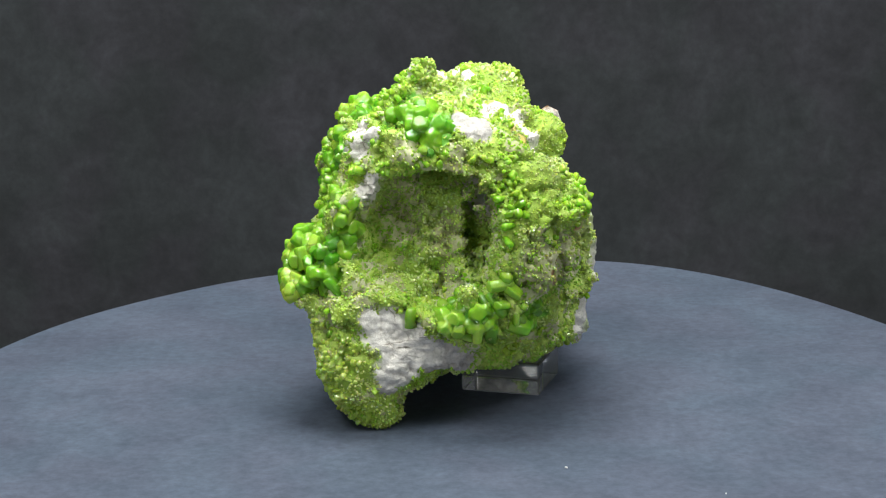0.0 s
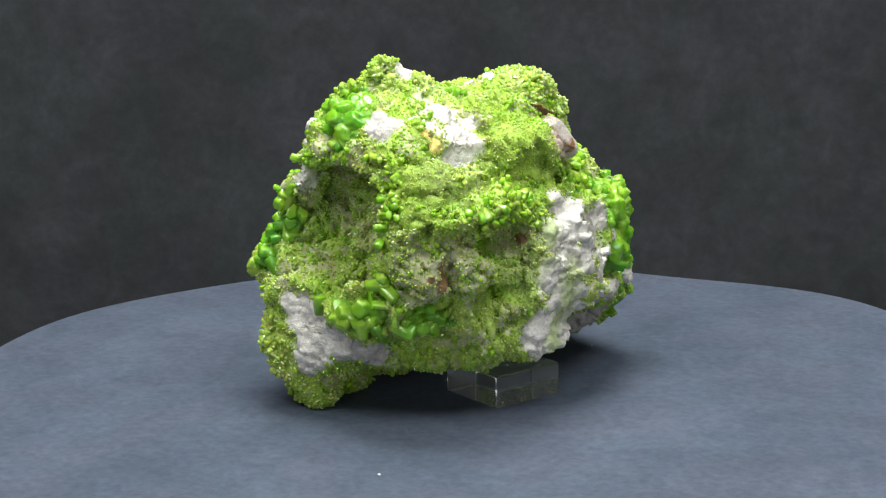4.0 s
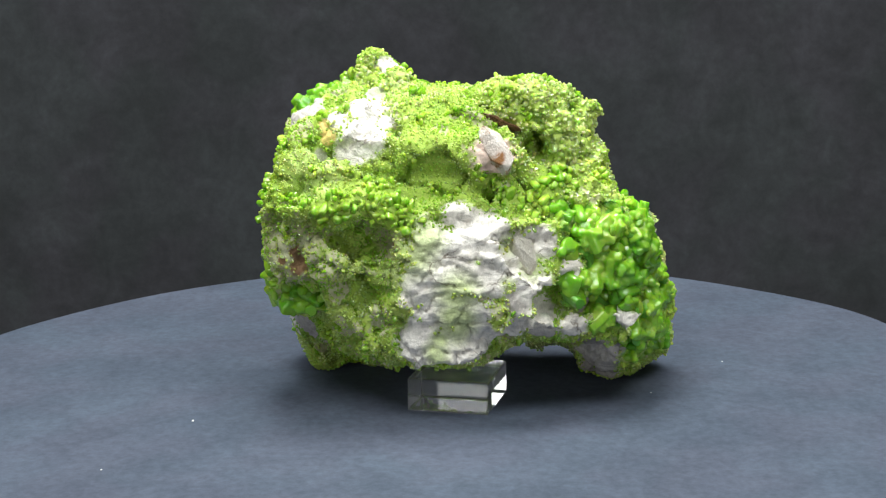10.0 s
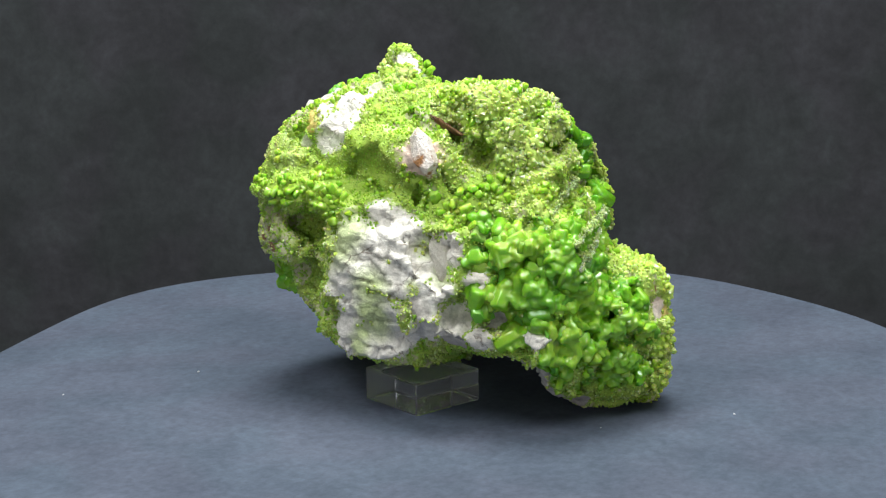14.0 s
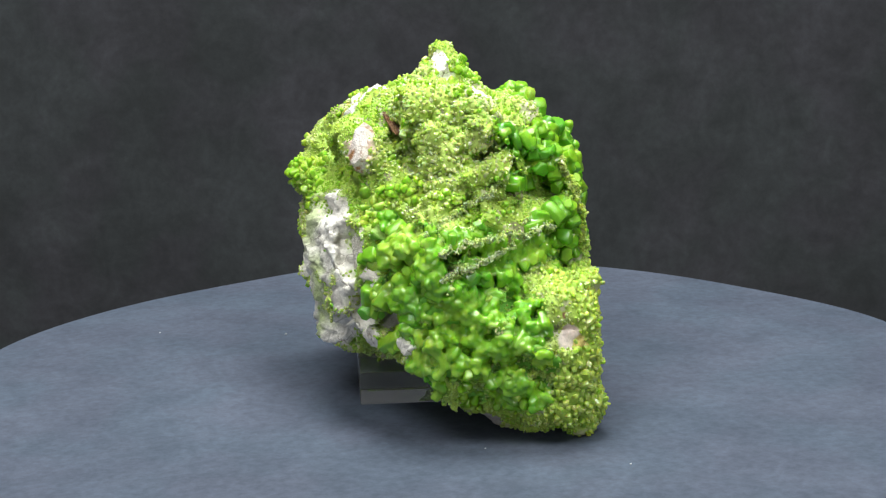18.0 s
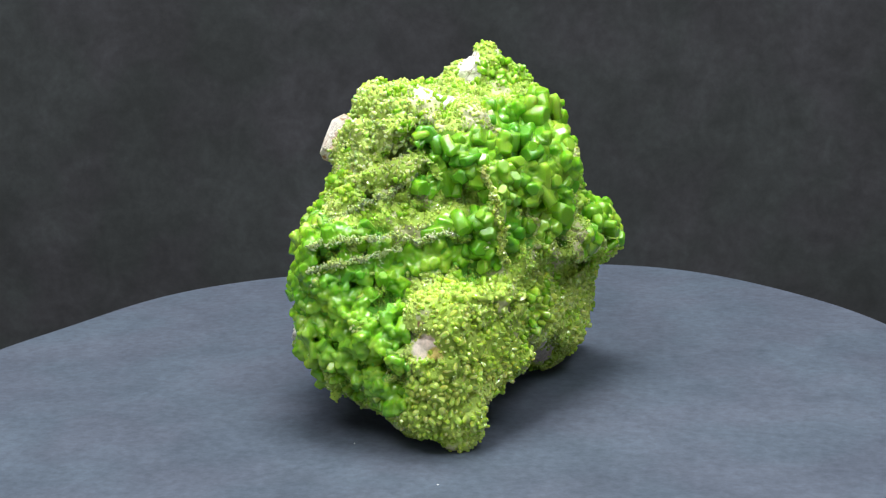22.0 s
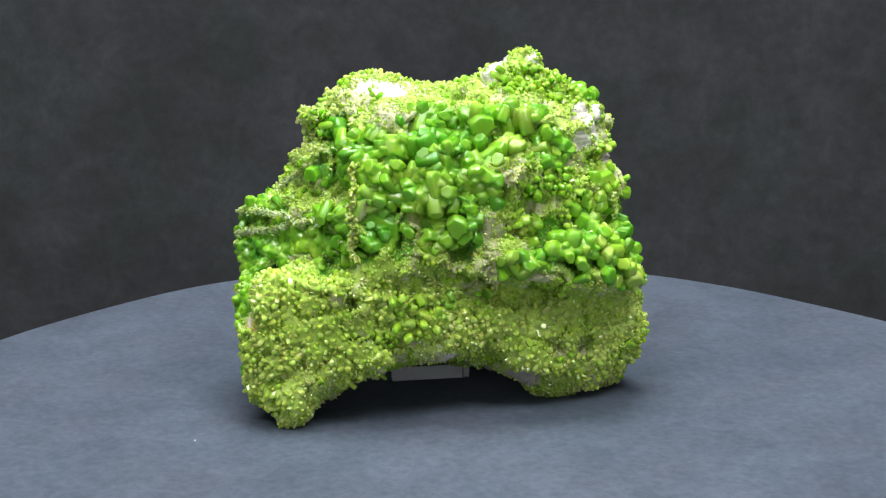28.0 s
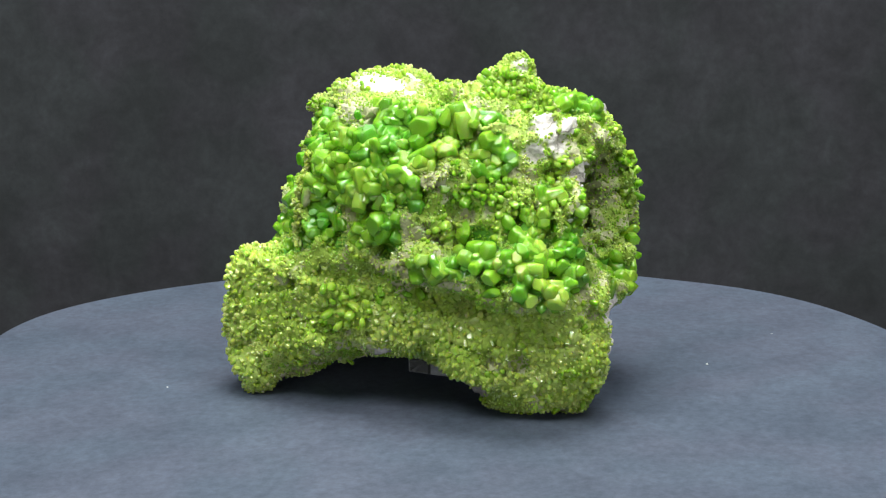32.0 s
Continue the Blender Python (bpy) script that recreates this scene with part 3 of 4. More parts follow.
zone("white", -3, -12, 77, 2.1)
zone("white", -1, 14, 73, 4.0)
zone("white", -3, 9, 71, 2.7)
zone("white", -1, 18, 73, 2.1)
zone("white", -19, -25, 66, 3.3)
zone("white", -20, -28, 63, 3.0)
zone("white", -22, -23, 61, 2.2)
zone("large", -20, -9, 69, 5.1)
zone("large", -25, -14, 61, 5.0)
zone("large", -26, -28, 55, 4.1)
zone("large", -30, -23, 45, 5.0)
zone("large", -34, -26, 40, 4.9)
zone("large", -30, -33, 37, 5.7)
zone("large", -35, -32, 34, 4.1)
zone("large", -24, -33, 43, 4.0)
zone("large", -7, -27, 73, 4.8)
zone("large", -3, -34, 70, 4.8)
zone("large", -4, -37, 66, 3.5)
zone("large", 5, -43, 26, 4.4)
zone("large", 9, -43, 28, 3.5)
zone("large", 12, -44, 35, 2.5)
zone("large", 0, -42, 28, 2.9)
zone("large", -6, -33, 72, 4.3)
zone("large", -1, -33, 70, 3.3)
zone("large", -5, -28, 73, 3.0)
zone("large", -6, -36, 68, 3.0)
zone("large", -24, -34, 43, 3.2)
zone("large", -21, -34, 49, 2.8)
zone("large", 9, -43, 29, 3.3)
zone("large", 16, -43, 33, 2.6)
zone("large", 27, 32, 45, 4.5)
zone("large", 26, 38, 39, 4.3)
zone("large", 29, 33, 35, 4.6)
zone("large", 30, 27, 31, 4.2)
zone("large", 28, 37, 29, 3.6)
zone("large", 29, 35, 22, 3.5)
zone("large", 30, 26, 40, 3.1)
zone("large", 18, -37, 26, 3.7)
zone("large", 20, -32, 25, 3.0)
zone("large", -3, -32, 71, 3.1)
zone("large", -6, -27, 73, 3.2)
zone("large", -1, -36, 69, 2.1)
zone("large", -21, -4, 70, 4.3)
zone("large", -15, 14, 67, 4.8)
zone("large", -13, 27, 64, 4.6)
zone("large", -7, 30, 63, 4.6)
zone("large", -17, 28, 59, 4.3)
zone("large", -10, 31, 58, 4.3)
zone("large", -17, 29, 55, 3.3)
zone("large", -7, 28, 58, 3.3)
zone("large", -14, 34, 47, 3.9)
zone("large", -7, 36, 48, 2.9)
zone("large", -18, 31, 50, 2.6)
zone("large", -6, 38, 41, 3.9)
zone("large", -16, 34, 39, 3.0)
zone("large", -11, 36, 42, 2.6)
zone("large", -16, 11, 68, 4.7)
zone("large", -9, -1, 71, 3.5)
zone("large", -19, -5, 70, 4.2)
zone("large", -23, 5, 65, 4.4)
zone("large", -16, 23, 65, 3.3)
zone("large", -20, 19, 62, 4.6)
zone("large", -27, 10, 59, 4.7)
zone("large", -12, 28, 63, 3.2)
zone("large", -29, 10, 53, 4.4)
zone("large", -23, 20, 56, 4.6)
zone("large", -19, 28, 55, 3.9)
zone("large", -25, 13, 47, 4.3)
zone("large", -22, 27, 47, 3.9)
zone("large", -29, 11, 44, 4.4)
zone("large", -32, -11, 42, 4.6)
zone("large", -36, -8, 39, 4.6)
zone("large", -34, 0, 36, 3.8)
zone("large", -37, -19, 37, 2.9)
zone("large", -17, 28, 60, 2.3)
zone("large", -1, 30, 66, 3.2)
zone("large", -4, 31, 64, 2.6)
zone("large", -20, 31, 41, 3.2)
zone("large", -24, 23, 41, 2.9)
zone("large", -3, 33, 55, 2.9)
zone("large", -7, 28, 54, 2.3)
zone("large", -12, 34, 47, 2.6)
zone("large", -6, 38, 44, 3.2)
zone("large", -11, 36, 41, 3.2)
zone("large", -19, 8, 67, 5.4)
zone("large", -22, 2, 68, 4.6)
zone("large", -20, 15, 65, 3.6)
zone("large", -25, 13, 60, 4.6)
zone("large", -21, 22, 59, 3.9)
zone("large", -20, 20, 62, 3.0)
zone("large", -27, 7, 61, 4.5)
zone("large", -27, 0, 62, 3.9)
zone("large", -25, -5, 64, 3.3)
zone("large", -17, -6, 70, 3.0)
zone("large", -20, 28, 53, 4.0)
zone("large", -23, 23, 52, 4.3)
zone("large", -26, 16, 53, 4.2)
zone("large", -29, 11, 52, 4.2)
zone("large", -30, 5, 53, 3.9)
zone("large", -22, 27, 45, 3.3)
zone("large", -23, 23, 43, 3.3)
zone("large", -27, 16, 43, 3.3)
zone("large", -29, 10, 43, 3.9)
zone("large", -29, 11, 39, 2.6)
zone("large", -19, 32, 41, 3.0)
zone("large", -32, -9, 42, 3.9)
zone("large", -34, -13, 42, 3.9)
zone("large", -36, -18, 41, 3.9)
zone("large", -37, -22, 38, 3.9)
zone("large", -37, -15, 36, 3.2)
zone("large", -38, -24, 33, 3.2)
zone("large", -36, -28, 30, 2.6)
zone("large", -19, -14, 69, 3.0)
zone("large", -7, 29, 65, 2.7)
zone("large", -13, -31, 71, 3.1)
zone("large", -7, -36, 69, 2.8)
zone("large", -22, -34, 45, 2.4)
zone("large", 1, -37, 29, 3.8)
zone("large", 0, -41, 28, 3.1)
zone("large", -10, -39, 26, 2.7)
zone("pink", -5, 53, 24, 2.2)
zone("pink", -6, 52, 25, 2.2)
zone("grey", 6, -34, 68, 4.1)
zone("grey", 3, -32, 70, 3.2)
zone("grey", 7, -29, 52, 4.5)
zone("grey", 7, -32, 69, 3.5)
zone("grey", 5, -17, 72, 2.6)
# next three: shade on the white foot, painted in as grey
zone("grey", -11, -38, 21, 3.8)
zone("grey", -3, -37, 18, 5.4)
zone("grey", 3, -35, 16, 4.0)
zone("grey", 13, 33, 9, 6.0)
zone("grey", 20, 34, 15, 4.7)
zone("grey", 6, 33, 5, 3.3)
zone("grey", 31, 19, 23, 3.1)
zone("grey", 8, -25, 70, 2.0)
zone("grey", 16, -30, 60, 1.7)
zone("grey", 33, 14, 29, 3.6)
zone("grey", 15, 34, 11, 5.7)
zone("grey", 18, 26, 16, 4.1)
zone("grey", 30, 19, 21, 4.0)
zone("grey", 7, 38, 4, 3.2)
zone("grey", -14, -39, 10, 2.6)
zone("grey", 26, 28, 27, 2.9)
zone("grey", -21, -9, 6, 3.3)
zone("grey", -12, -7, 6, 4.6)
zone("grey", -19, -7, 7, 2.3)
zone("grey", -24, 12, 14, 2.5)
zone("stubby", 26, 35, 44, 4.6)
zone("stubby", 26, 40, 39, 4.7)
zone("stubby", 28, 32, 38, 4.0)
zone("stubby", 28, 37, 31, 4.6)
zone("stubby", 25, 32, 26, 4.0)
zone("stubby", 25, 43, 22, 4.7)
zone("stubby", 7, 48, 12, 4.3)
zone("stubby", 23, 41, 14, 4.1)
zone("stubby", 13, 49, 22, 3.8)
zone("stubby", 24, 43, 33, 4.0)
zone("stubby", 29, 27, 45, 3.9)
zone("stubby", 26, 25, 48, 3.0)
zone("stubby", 28, 36, 22, 3.0)
zone("stubby", 21, 45, 43, 4.3)
zone("stubby", 24, 40, 46, 3.7)
zone("stubby", 15, 43, 45, 3.7)
zone("stubby", 26, 31, 48, 3.8)
zone("stubby", 9, 42, 46, 3.1)
zone("stubby", 3, 41, 39, 3.2)
zone("stubby", 23, 44, 35, 4.3)
zone("stubby", 14, 45, 35, 4.4)
zone("stubby", 9, 47, 32, 4.4)
zone("stubby", 3, 48, 32, 4.4)
zone("stubby", 19, 46, 28, 4.4)
zone("stubby", 11, 47, 25, 4.4)
zone("stubby", 5, 51, 25, 4.1)
zone("stubby", 21, 45, 20, 4.1)
zone("stubby", 14, 48, 18, 4.4)
zone("stubby", 7, 51, 18, 4.1)
zone("stubby", 13, 43, 10, 3.2)
zone("stubby", 7, 48, 10, 3.8)
zone("stubby", 2, 52, 12, 3.2)
zone("stubby", 1, 53, 20, 3.1)
zone("stubby", 28, 33, 40, 3.2)
zone("stubby", 26, 39, 35, 3.1)
zone("stubby", 25, 42, 25, 3.1)
zone("stubby", 21, 41, 13, 2.2)
zone("stubby", 0, 40, 40, 3.2)
zone("stubby", 4, 42, 37, 3.2)
zone("stubby", 20, 45, 31, 4.5)
zone("stubby", 14, 47, 29, 4.5)
zone("stubby", 9, 47, 32, 4.1)
zone("stubby", 3, 46, 33, 3.8)
zone("stubby", 17, 47, 24, 4.2)
zone("stubby", 9, 50, 23, 4.1)
zone("stubby", 2, 51, 26, 3.4)
zone("stubby", 15, 48, 16, 3.8)
zone("stubby", 8, 50, 15, 3.8)
zone("stubby", 19, 46, 18, 3.2)
zone("stubby", 0, 54, 19, 2.8)
zone("stubby", 15, 43, 45, 3.5)
zone("stubby", 22, 38, 47, 3.6)
zone("stubby", 10, 43, 34, 3.2)
zone("stubby", 20, 46, 40, 3.2)
zone("stubby", 8, 42, 44, 4.3)
zone("stubby", 13, 44, 37, 3.2)
zone("stubby", -7, 37, 42, 3.1)
zone("stubby", -12, 37, 38, 3.0)
zone("stubby", -11, 35, 47, 2.4)
zone("rust", 29, -14, 42, 1.8)
zone("rust", 24, -35, 44, 1.1)
zone("rust", 22, -39, 37, 1.1)
zone("rust", 23, -36, 39, 1.3)
zone("rust", 22, -35, 36, 2.1)
zone("rust", 23, -36, 39, 1.4)
zone("rust", -5, 51, 29, 0.9)
zone("ochre", 16, -28, 64, 2.0)
zone("ochre", 14, -29, 66, 1.5)
zone("ochre", -8, 53, 23, 1.5)
zone("olive", 15, 11, 73, 5.0)
zone("olive", 11, 12, 74, 4.3)
zone("olive", 7, -30, 37, 4.6)
zone("olive", 15, 16, 72, 5.7)
zone("olive", 15, 23, 66, 4.9)
zone("olive", 15, 10, 72, 4.8)
zone("olive", 17, 25, 60, 4.2)
zone("olive", 25, 13, 59, 3.7)
zone("olive", 15, 19, 70, 7.7)
zone("olive", 15, 26, 64, 5.5)
zone("olive", 8, 32, 59, 4.1)
zone("olive", 15, 13, 72, 4.7)
zone("olive", 16, 27, 56, 4.7)
zone("olive", 15, 21, 58, 4.7)
zone("olive", 16, 9, 71, 3.0)
zone("olive", -3, -19, 76, 3.8)
zone("olive", 3, -12, 73, 3.8)
zone("olive", 14, 22, 70, 6.2)
zone("olive", 8, 28, 71, 5.3)
zone("olive", 4, 31, 67, 4.5)
zone("olive", 13, 28, 64, 5.3)
zone("olive", 6, 29, 59, 4.5)
zone("olive", 17, 16, 59, 3.0)
zone("olive", 12, 31, 56, 3.5)
zone("olive", 17, 26, 56, 2.9)
zone("olive", 14, 22, 71, 4.6)
zone("olive", 8, 23, 74, 3.9)
zone("olive", 3, 29, 69, 3.5)
zone("olive", 6, 29, 62, 4.2)
zone("olive", 10, 30, 63, 3.9)
zone("olive", 2, 34, 59, 2.9)
zone("olive", 13, 29, 57, 2.9)
zone("druse", -24, -38, 17, 5.2)
zone("druse", -26, -31, 7, 4.7)
zone("druse", -21, -33, 4, 3.0)
zone("druse", -7, 47, 34, 4.5)
zone("druse", -10, 50, 30, 3.8)
zone("druse", -8, 40, 36, 2.9)
zone("druse", -10, 52, 21, 3.8)
zone("druse", -5, 55, 15, 4.4)
zone("druse", -10, 52, 11, 3.9)
zone("druse", -3, 52, 7, 3.5)
zone("druse", -9, 54, 16, 2.9)
zone("druse", -14, 46, 32, 5.9)
zone("druse", -19, 38, 30, 4.5)
zone("druse", -11, 50, 26, 4.3)
zone("druse", -16, 44, 22, 6.0)
zone("druse", -10, 52, 16, 5.1)
zone("druse", -14, 48, 10, 4.4)
zone("druse", -19, 39, 20, 4.5)
zone("druse", -23, 29, 26, 4.6)
zone("druse", -26, 9, 23, 4.8)
zone("druse", -29, -10, 21, 4.3)
zone("druse", -25, 15, 30, 3.4)
zone("druse", -27, 2, 16, 3.8)
zone("druse", -28, -4, 17, 3.2)
zone("druse", -9, 52, 9, 3.4)
zone("druse", -7, 55, 20, 3.4)
zone("druse", -27, 1, 21, 5.6)
zone("druse", -30, -15, 21, 5.8)
zone("druse", -31, -23, 17, 5.0)
zone("druse", -29, -7, 12, 4.9)
zone("druse", -30, -26, 22, 3.9)
zone("druse", -30, -20, 10, 3.9)
zone("druse", -13, 47, 28, 5.6)
zone("druse", -17, 41, 26, 5.5)
zone("druse", -14, 48, 18, 5.6)
zone("druse", -17, 41, 16, 5.6)
zone("druse", -13, 49, 9, 4.8)
zone("druse", -14, 44, 5, 3.8)
zone("druse", -20, 36, 19, 5.5)
zone("druse", -20, 34, 13, 4.7)
zone("druse", -24, 26, 19, 4.7)
zone("druse", -24, 24, 27, 4.6)
zone("druse", -25, 17, 24, 4.3)
zone("druse", -26, 11, 20, 3.7)
zone("druse", -27, 3, 22, 4.3)
zone("druse", -25, -1, 26, 4.3)
zone("druse", -28, -5, 19, 4.3)
zone("druse", -29, -9, 24, 4.3)
zone("druse", -30, -15, 19, 4.7)
zone("druse", -30, -22, 24, 4.6)
zone("druse", -30, -27, 21, 4.7)
zone("druse", -30, -32, 23, 3.7)
zone("druse", -29, -17, 11, 4.7)
zone("druse", -28, -24, 7, 4.7)
zone("druse", -29, -30, 13, 4.7)
zone("druse", -28, -35, 17, 3.0)
zone("druse", -25, -35, 10, 3.4)
zone("druse", -29, -9, 14, 3.3)
zone("druse", -15, 43, 34, 3.7)
zone("druse", -18, 36, 34, 3.0)
zone("druse", -22, 28, 30, 4.3)
zone("druse", -25, 13, 30, 3.6)
zone("druse", -28, -36, 20, 4.6)
zone("druse", -27, -35, 12, 4.6)
zone("druse", -12, 47, 4, 3.9)
zone("druse", -10, 51, 7, 3.8)
zone("druse", -15, 46, 9, 3.8)
zone("druse", -10, 50, 5, 3.8)
zone("druse", -6, 54, 9, 3.5)
zone("druse", -12, 50, 12, 3.5)

# bare rock round the loose-looking stone
zone("pink", 26, 9, 61, 5.0)
# summit knob and the tips of the feet
lump(-5.6, -17.0, 77.0, 4.2, 4.2, 4.6)
lump(-11.4, 45.8, 5.6, 5.0, 5.0, 6.2)
lump(-16.6, -30.8, 5.4, 4.6, 4.6, 6.0)
lump(-19.0, -17.0, 6.0, 5.5, 6.0, 6.4)

STEP = 0.65


def reach(points, shapes):
    """Squared distance to each ellipsoid's centre, 1 at its surface."""
    for x, y, z, rx, ry, rz, turn in shapes:
        c, s = math.cos(radians(turn)), math.sin(radians(turn))
        dx, dy, dz = points[0] - x, points[1] - y, points[2] - z
        yield ((c * dx + s * dy) / rx) ** 2 + ((c * dy - s * dx) / ry) ** 2 + (dz / rz) ** 2


def stretched(coarse, origin, step, axes):
    """Coarse lattice values carried smoothly to the fine grid, axis by axis."""
    out = coarse
    for ax, fine in enumerate(axes):
        u = (fine - origin[ax]) / step
        i = np.clip(u.astype(int), 0, out.shape[ax] - 2)
        k = np.clip(u - i, 0, 1)
        k = (k * k * (3 - 2 * k)).astype(np.float32)
        shape = [1, 1, 1]
        shape[ax] = len(fine)
        k = k.reshape(shape)
        out = np.take(out, i, ax) * (1 - k) + np.take(out, i + 1, ax) * k
    return out


def roughness_map(axes):
    """How rugged the rock is round each mineral zone, in millimetres."""
    step, low = 4.0, (-58.0, -62.0, -2.0)
    n = [int((a[-1] - l) / step) + 3 for a, l in zip(axes, low)]
    grid = np.stack(np.meshgrid(*[l + step * np.arange(m) for l, m in zip(low, n)], indexing="ij"), -1).reshape(-1, 3)
    w = {k: zone_weight(grid, (k,)) for k in ("white", "grey", "olive", "stubby", "large", "chalky", "pink", "velvet")}
    rug = 0.75 + 1.5 * w["olive"] + 0.7 * w["stubby"] + 0.5 * w["large"] + 1.5 * w["chalky"] - 0.62 * np.maximum(w["white"], w["pink"]) * (w["stubby"] < 0.3) - 0.5 * w["velvet"] * (w["chalky"] < 0.3)
    return stretched(rug.reshape(n).astype(np.float32), low, step, axes)


def rugged(axes, lattice):
    """Lattice noise in three octaves."""
    total = 0
    for length, amount in ((9.0, 1.1), (4.3, 0.85), (2.2, 0.5)):
        low = [a[0] for a in axes]
        n = [int((a[-1] - a[0]) / length) + 3 for a in axes]
        total = total + amount * stretched(lattice.uniform(-1, 1, n).astype(np.float32), low, length, axes)
    return total


def body_field():
    xs, ys, zs = (np.arange(a, b, STEP, dtype=np.float32) for a, b in ((-58, 54), (-62, 66), (-2, 94)))
    pts = np.meshgrid(xs, ys, zs, indexing="ij", sparse=True)
    total = np.zeros((len(xs), len(ys), len(zs)), np.float32)
    for shape in LUMPS:
        x, y, z, rx, ry, rz, turn = shape
        w, h = 2.6 * max(rx, ry), 2.6 * rz
        i0, i1 = np.searchsorted(xs, (x - w, x + w))
        j0, j1 = np.searchsorted(ys, (y - w, y + w))
        k0, k1 = np.searchsorted(zs, (z - h, z + h))
        sub = (pts[0][i0:i1], pts[1][:, j0:j1], pts[2][:, :, k0:k1])
        q = next(reach(sub, [shape]))
        total[i0:i1, j0:j1, k0:k1] += np.exp(3 * (1 - q))
    f = np.log(total + 1e-9)
    for shape in HOLLOWS:
        x, y, z, rx, ry, rz, turn = shape
        w = 1.4 * max(rx, ry, rz)
        i0, i1 = np.searchsorted(xs, (x - w, x + w))
        j0, j1 = np.searchsorted(ys, (y - w, y + w))
        k0, k1 = np.searchsorted(zs, (z - w, z + w))
        q = next(reach((pts[0][i0:i1], pts[1][:, j0:j1], pts[2][:, :, k0:k1]), [shape]))
        f[i0:i1, j0:j1, k0:k1] = np.minimum(f[i0:i1, j0:j1, k0:k1], 3 * (q - 1))
    f = f + 0.85 * roughness_map((xs, ys, zs)) * rugged((xs, ys, zs), np.random.default_rng(5))
    f = f + 0.12 - 0.05 * np.maximum(0, 4.0 - pts[2])
    f = np.minimum(f, (pts[2] - 0.15) * 0.6)
    c, s = math.cos(radians(BLOCK_TURN)), math.sin(radians(BLOCK_TURN))
    dx, dy = pts[0] - BLOCK_AT[0] * 1000, pts[1] - BLOCK_AT[1] * 1000
    wall = np.maximum(np.abs(c * dx + s * dy) - BLOCK_HALF[0] * 1000, np.abs(c * dy - s * dx) - BLOCK_HALF[1] * 1000) - 0.3
    f = np.minimum(f, np.maximum(wall, pts[2] - BLOCK_HIGH * 1000 - 0.1) * 0.6)
    return f, (xs[0], ys[0], zs[0])


def surface_nets(f, origin):
    """A quad skin of f = 0 on its grid."""
    inside = f > 0
    n = np.array(f.shape)
    corners = [(a, b, c) for a in (0, 1) for b in (0, 1) for c in (0, 1)]
    cut = lambda arr, o: arr[o[0]:n[0] - 1 + o[0], o[1]:n[1] - 1 + o[1], o[2]:n[2] - 1 + o[2]]
    count = sum(cut(inside, o).astype(np.int8) for o in corners)
    cells = np.argwhere((count > 0) & (count < 8))
    index = -np.ones(n - 1, np.int64)
    index[tuple(cells.T)] = np.arange(len(cells))
    acc, num = np.zeros((len(cells), 3)), np.zeros(len(cells))
    for o in corners:
        for ax in range(3):
            if o[ax]:
                continue
            p = list(o)
            p[ax] = 1
            a, b = f[tuple((cells + o).T)], f[tuple((cells + p).T)]
            hit = (a > 0) != (b > 0)
            k = np.where(hit, a / np.where(hit, a - b, 1), 0)
            place = np.array(o, float)[None].repeat(len(cells), 0)
            place[:, ax] += k
            acc[hit] += place[hit]
            num[hit] += 1
    verts = (cells + acc / num[:, None]) * STEP + np.array(origin)
    faces = []
    for ax in range(3):
        u, v = (ax + 1) % 3, (ax + 2) % 3
        a = inside
        sl0, sl1 = [slice(1, -1)] * 3, [slice(1, -1)] * 3
        sl0[ax], sl1[ax] = slice(0, -1), slice(1, None)
        flip = a[tuple(sl0)] != a[tuple(sl1)]
        at = np.argwhere(flip)
        at[:, u] += 1
        at[:, v] += 1
        first = a[tuple(at.T)]
        ids = []
        for du, dv in ((0, 0), (-1, 0), (-1, -1), (0, -1)):
            q = at.copy()
            q[:, u] += du
            q[:, v] += dv
            ids.append(index[tuple(q.T)])
        quad = np.stack(ids, 1)
        quad[~first] = quad[~first][:, ::-1]
        faces.append(quad)
    return verts, np.concatenate(faces)


def vertex_normals(verts, faces):
    d1, d2 = verts[faces[:, 2]] - verts[faces[:, 0]], verts[faces[:, 3]] - verts[faces[:, 1]]
    fn = np.cross(d1, d2)
    vn = np.zeros_like(verts)
    for k in range(4):
        np.add.at(vn, faces[:, k], fn)
    return vn / (np.linalg.norm(vn, axis=1)[:, None] + 1e-12), fn


def zone_weight(points, kinds):
    w = np.zeros(len(points))
    for kind, x, y, z, r in ZONES:
        if kind in kinds:
            d = np.sqrt((points[:, 0] - x) ** 2 + (points[:, 1] - y) ** 2 + (points[:, 2] - z) ** 2) / r
            w = np.maximum(w, np.clip(1.5 - d, 0, 1))
    return w


def settle_weights(points):
    """Each point's share of every mineral zone, with crumbly bare patches in the plain crust."""
    kinds = ("white", "chalky", "grey", "pink", "rust", "ochre", "large", "stubby", "medium", "druse", "olive", "veil", "velvet")
    w = {k: zone_weight(points, (k,)) for k in kinds}
    named = np.maximum.reduce([w[k] for k in kinds if k != "chalky"])
    patch = np.array([noise.fractal(Vector(p) * 0.17 + Vector((7, 2, 5)), 0.9, 2.0, 3) for p in points])
    w["chalky"] = np.maximum(w["chalky"], np.clip(3.0 * patch - 0.2, 0, 0.95) * np.clip(1.3 - 1.6 * named, 0, 1))
    return w


SPECIMEN = new("mineral_specimen")


def facet(q):
    """Height of a tilted plane in each cell of broken rock, and the distance to the cell's edge."""
    far, spots = noise.voronoi(q)
    tilt = noise.noise_vector(spots[0] * 7.3 + Vector((5.1, 2.7, 9.4)))
    return (q - spots[0]).dot(tilt) * 2.6, far[1] - far[0]


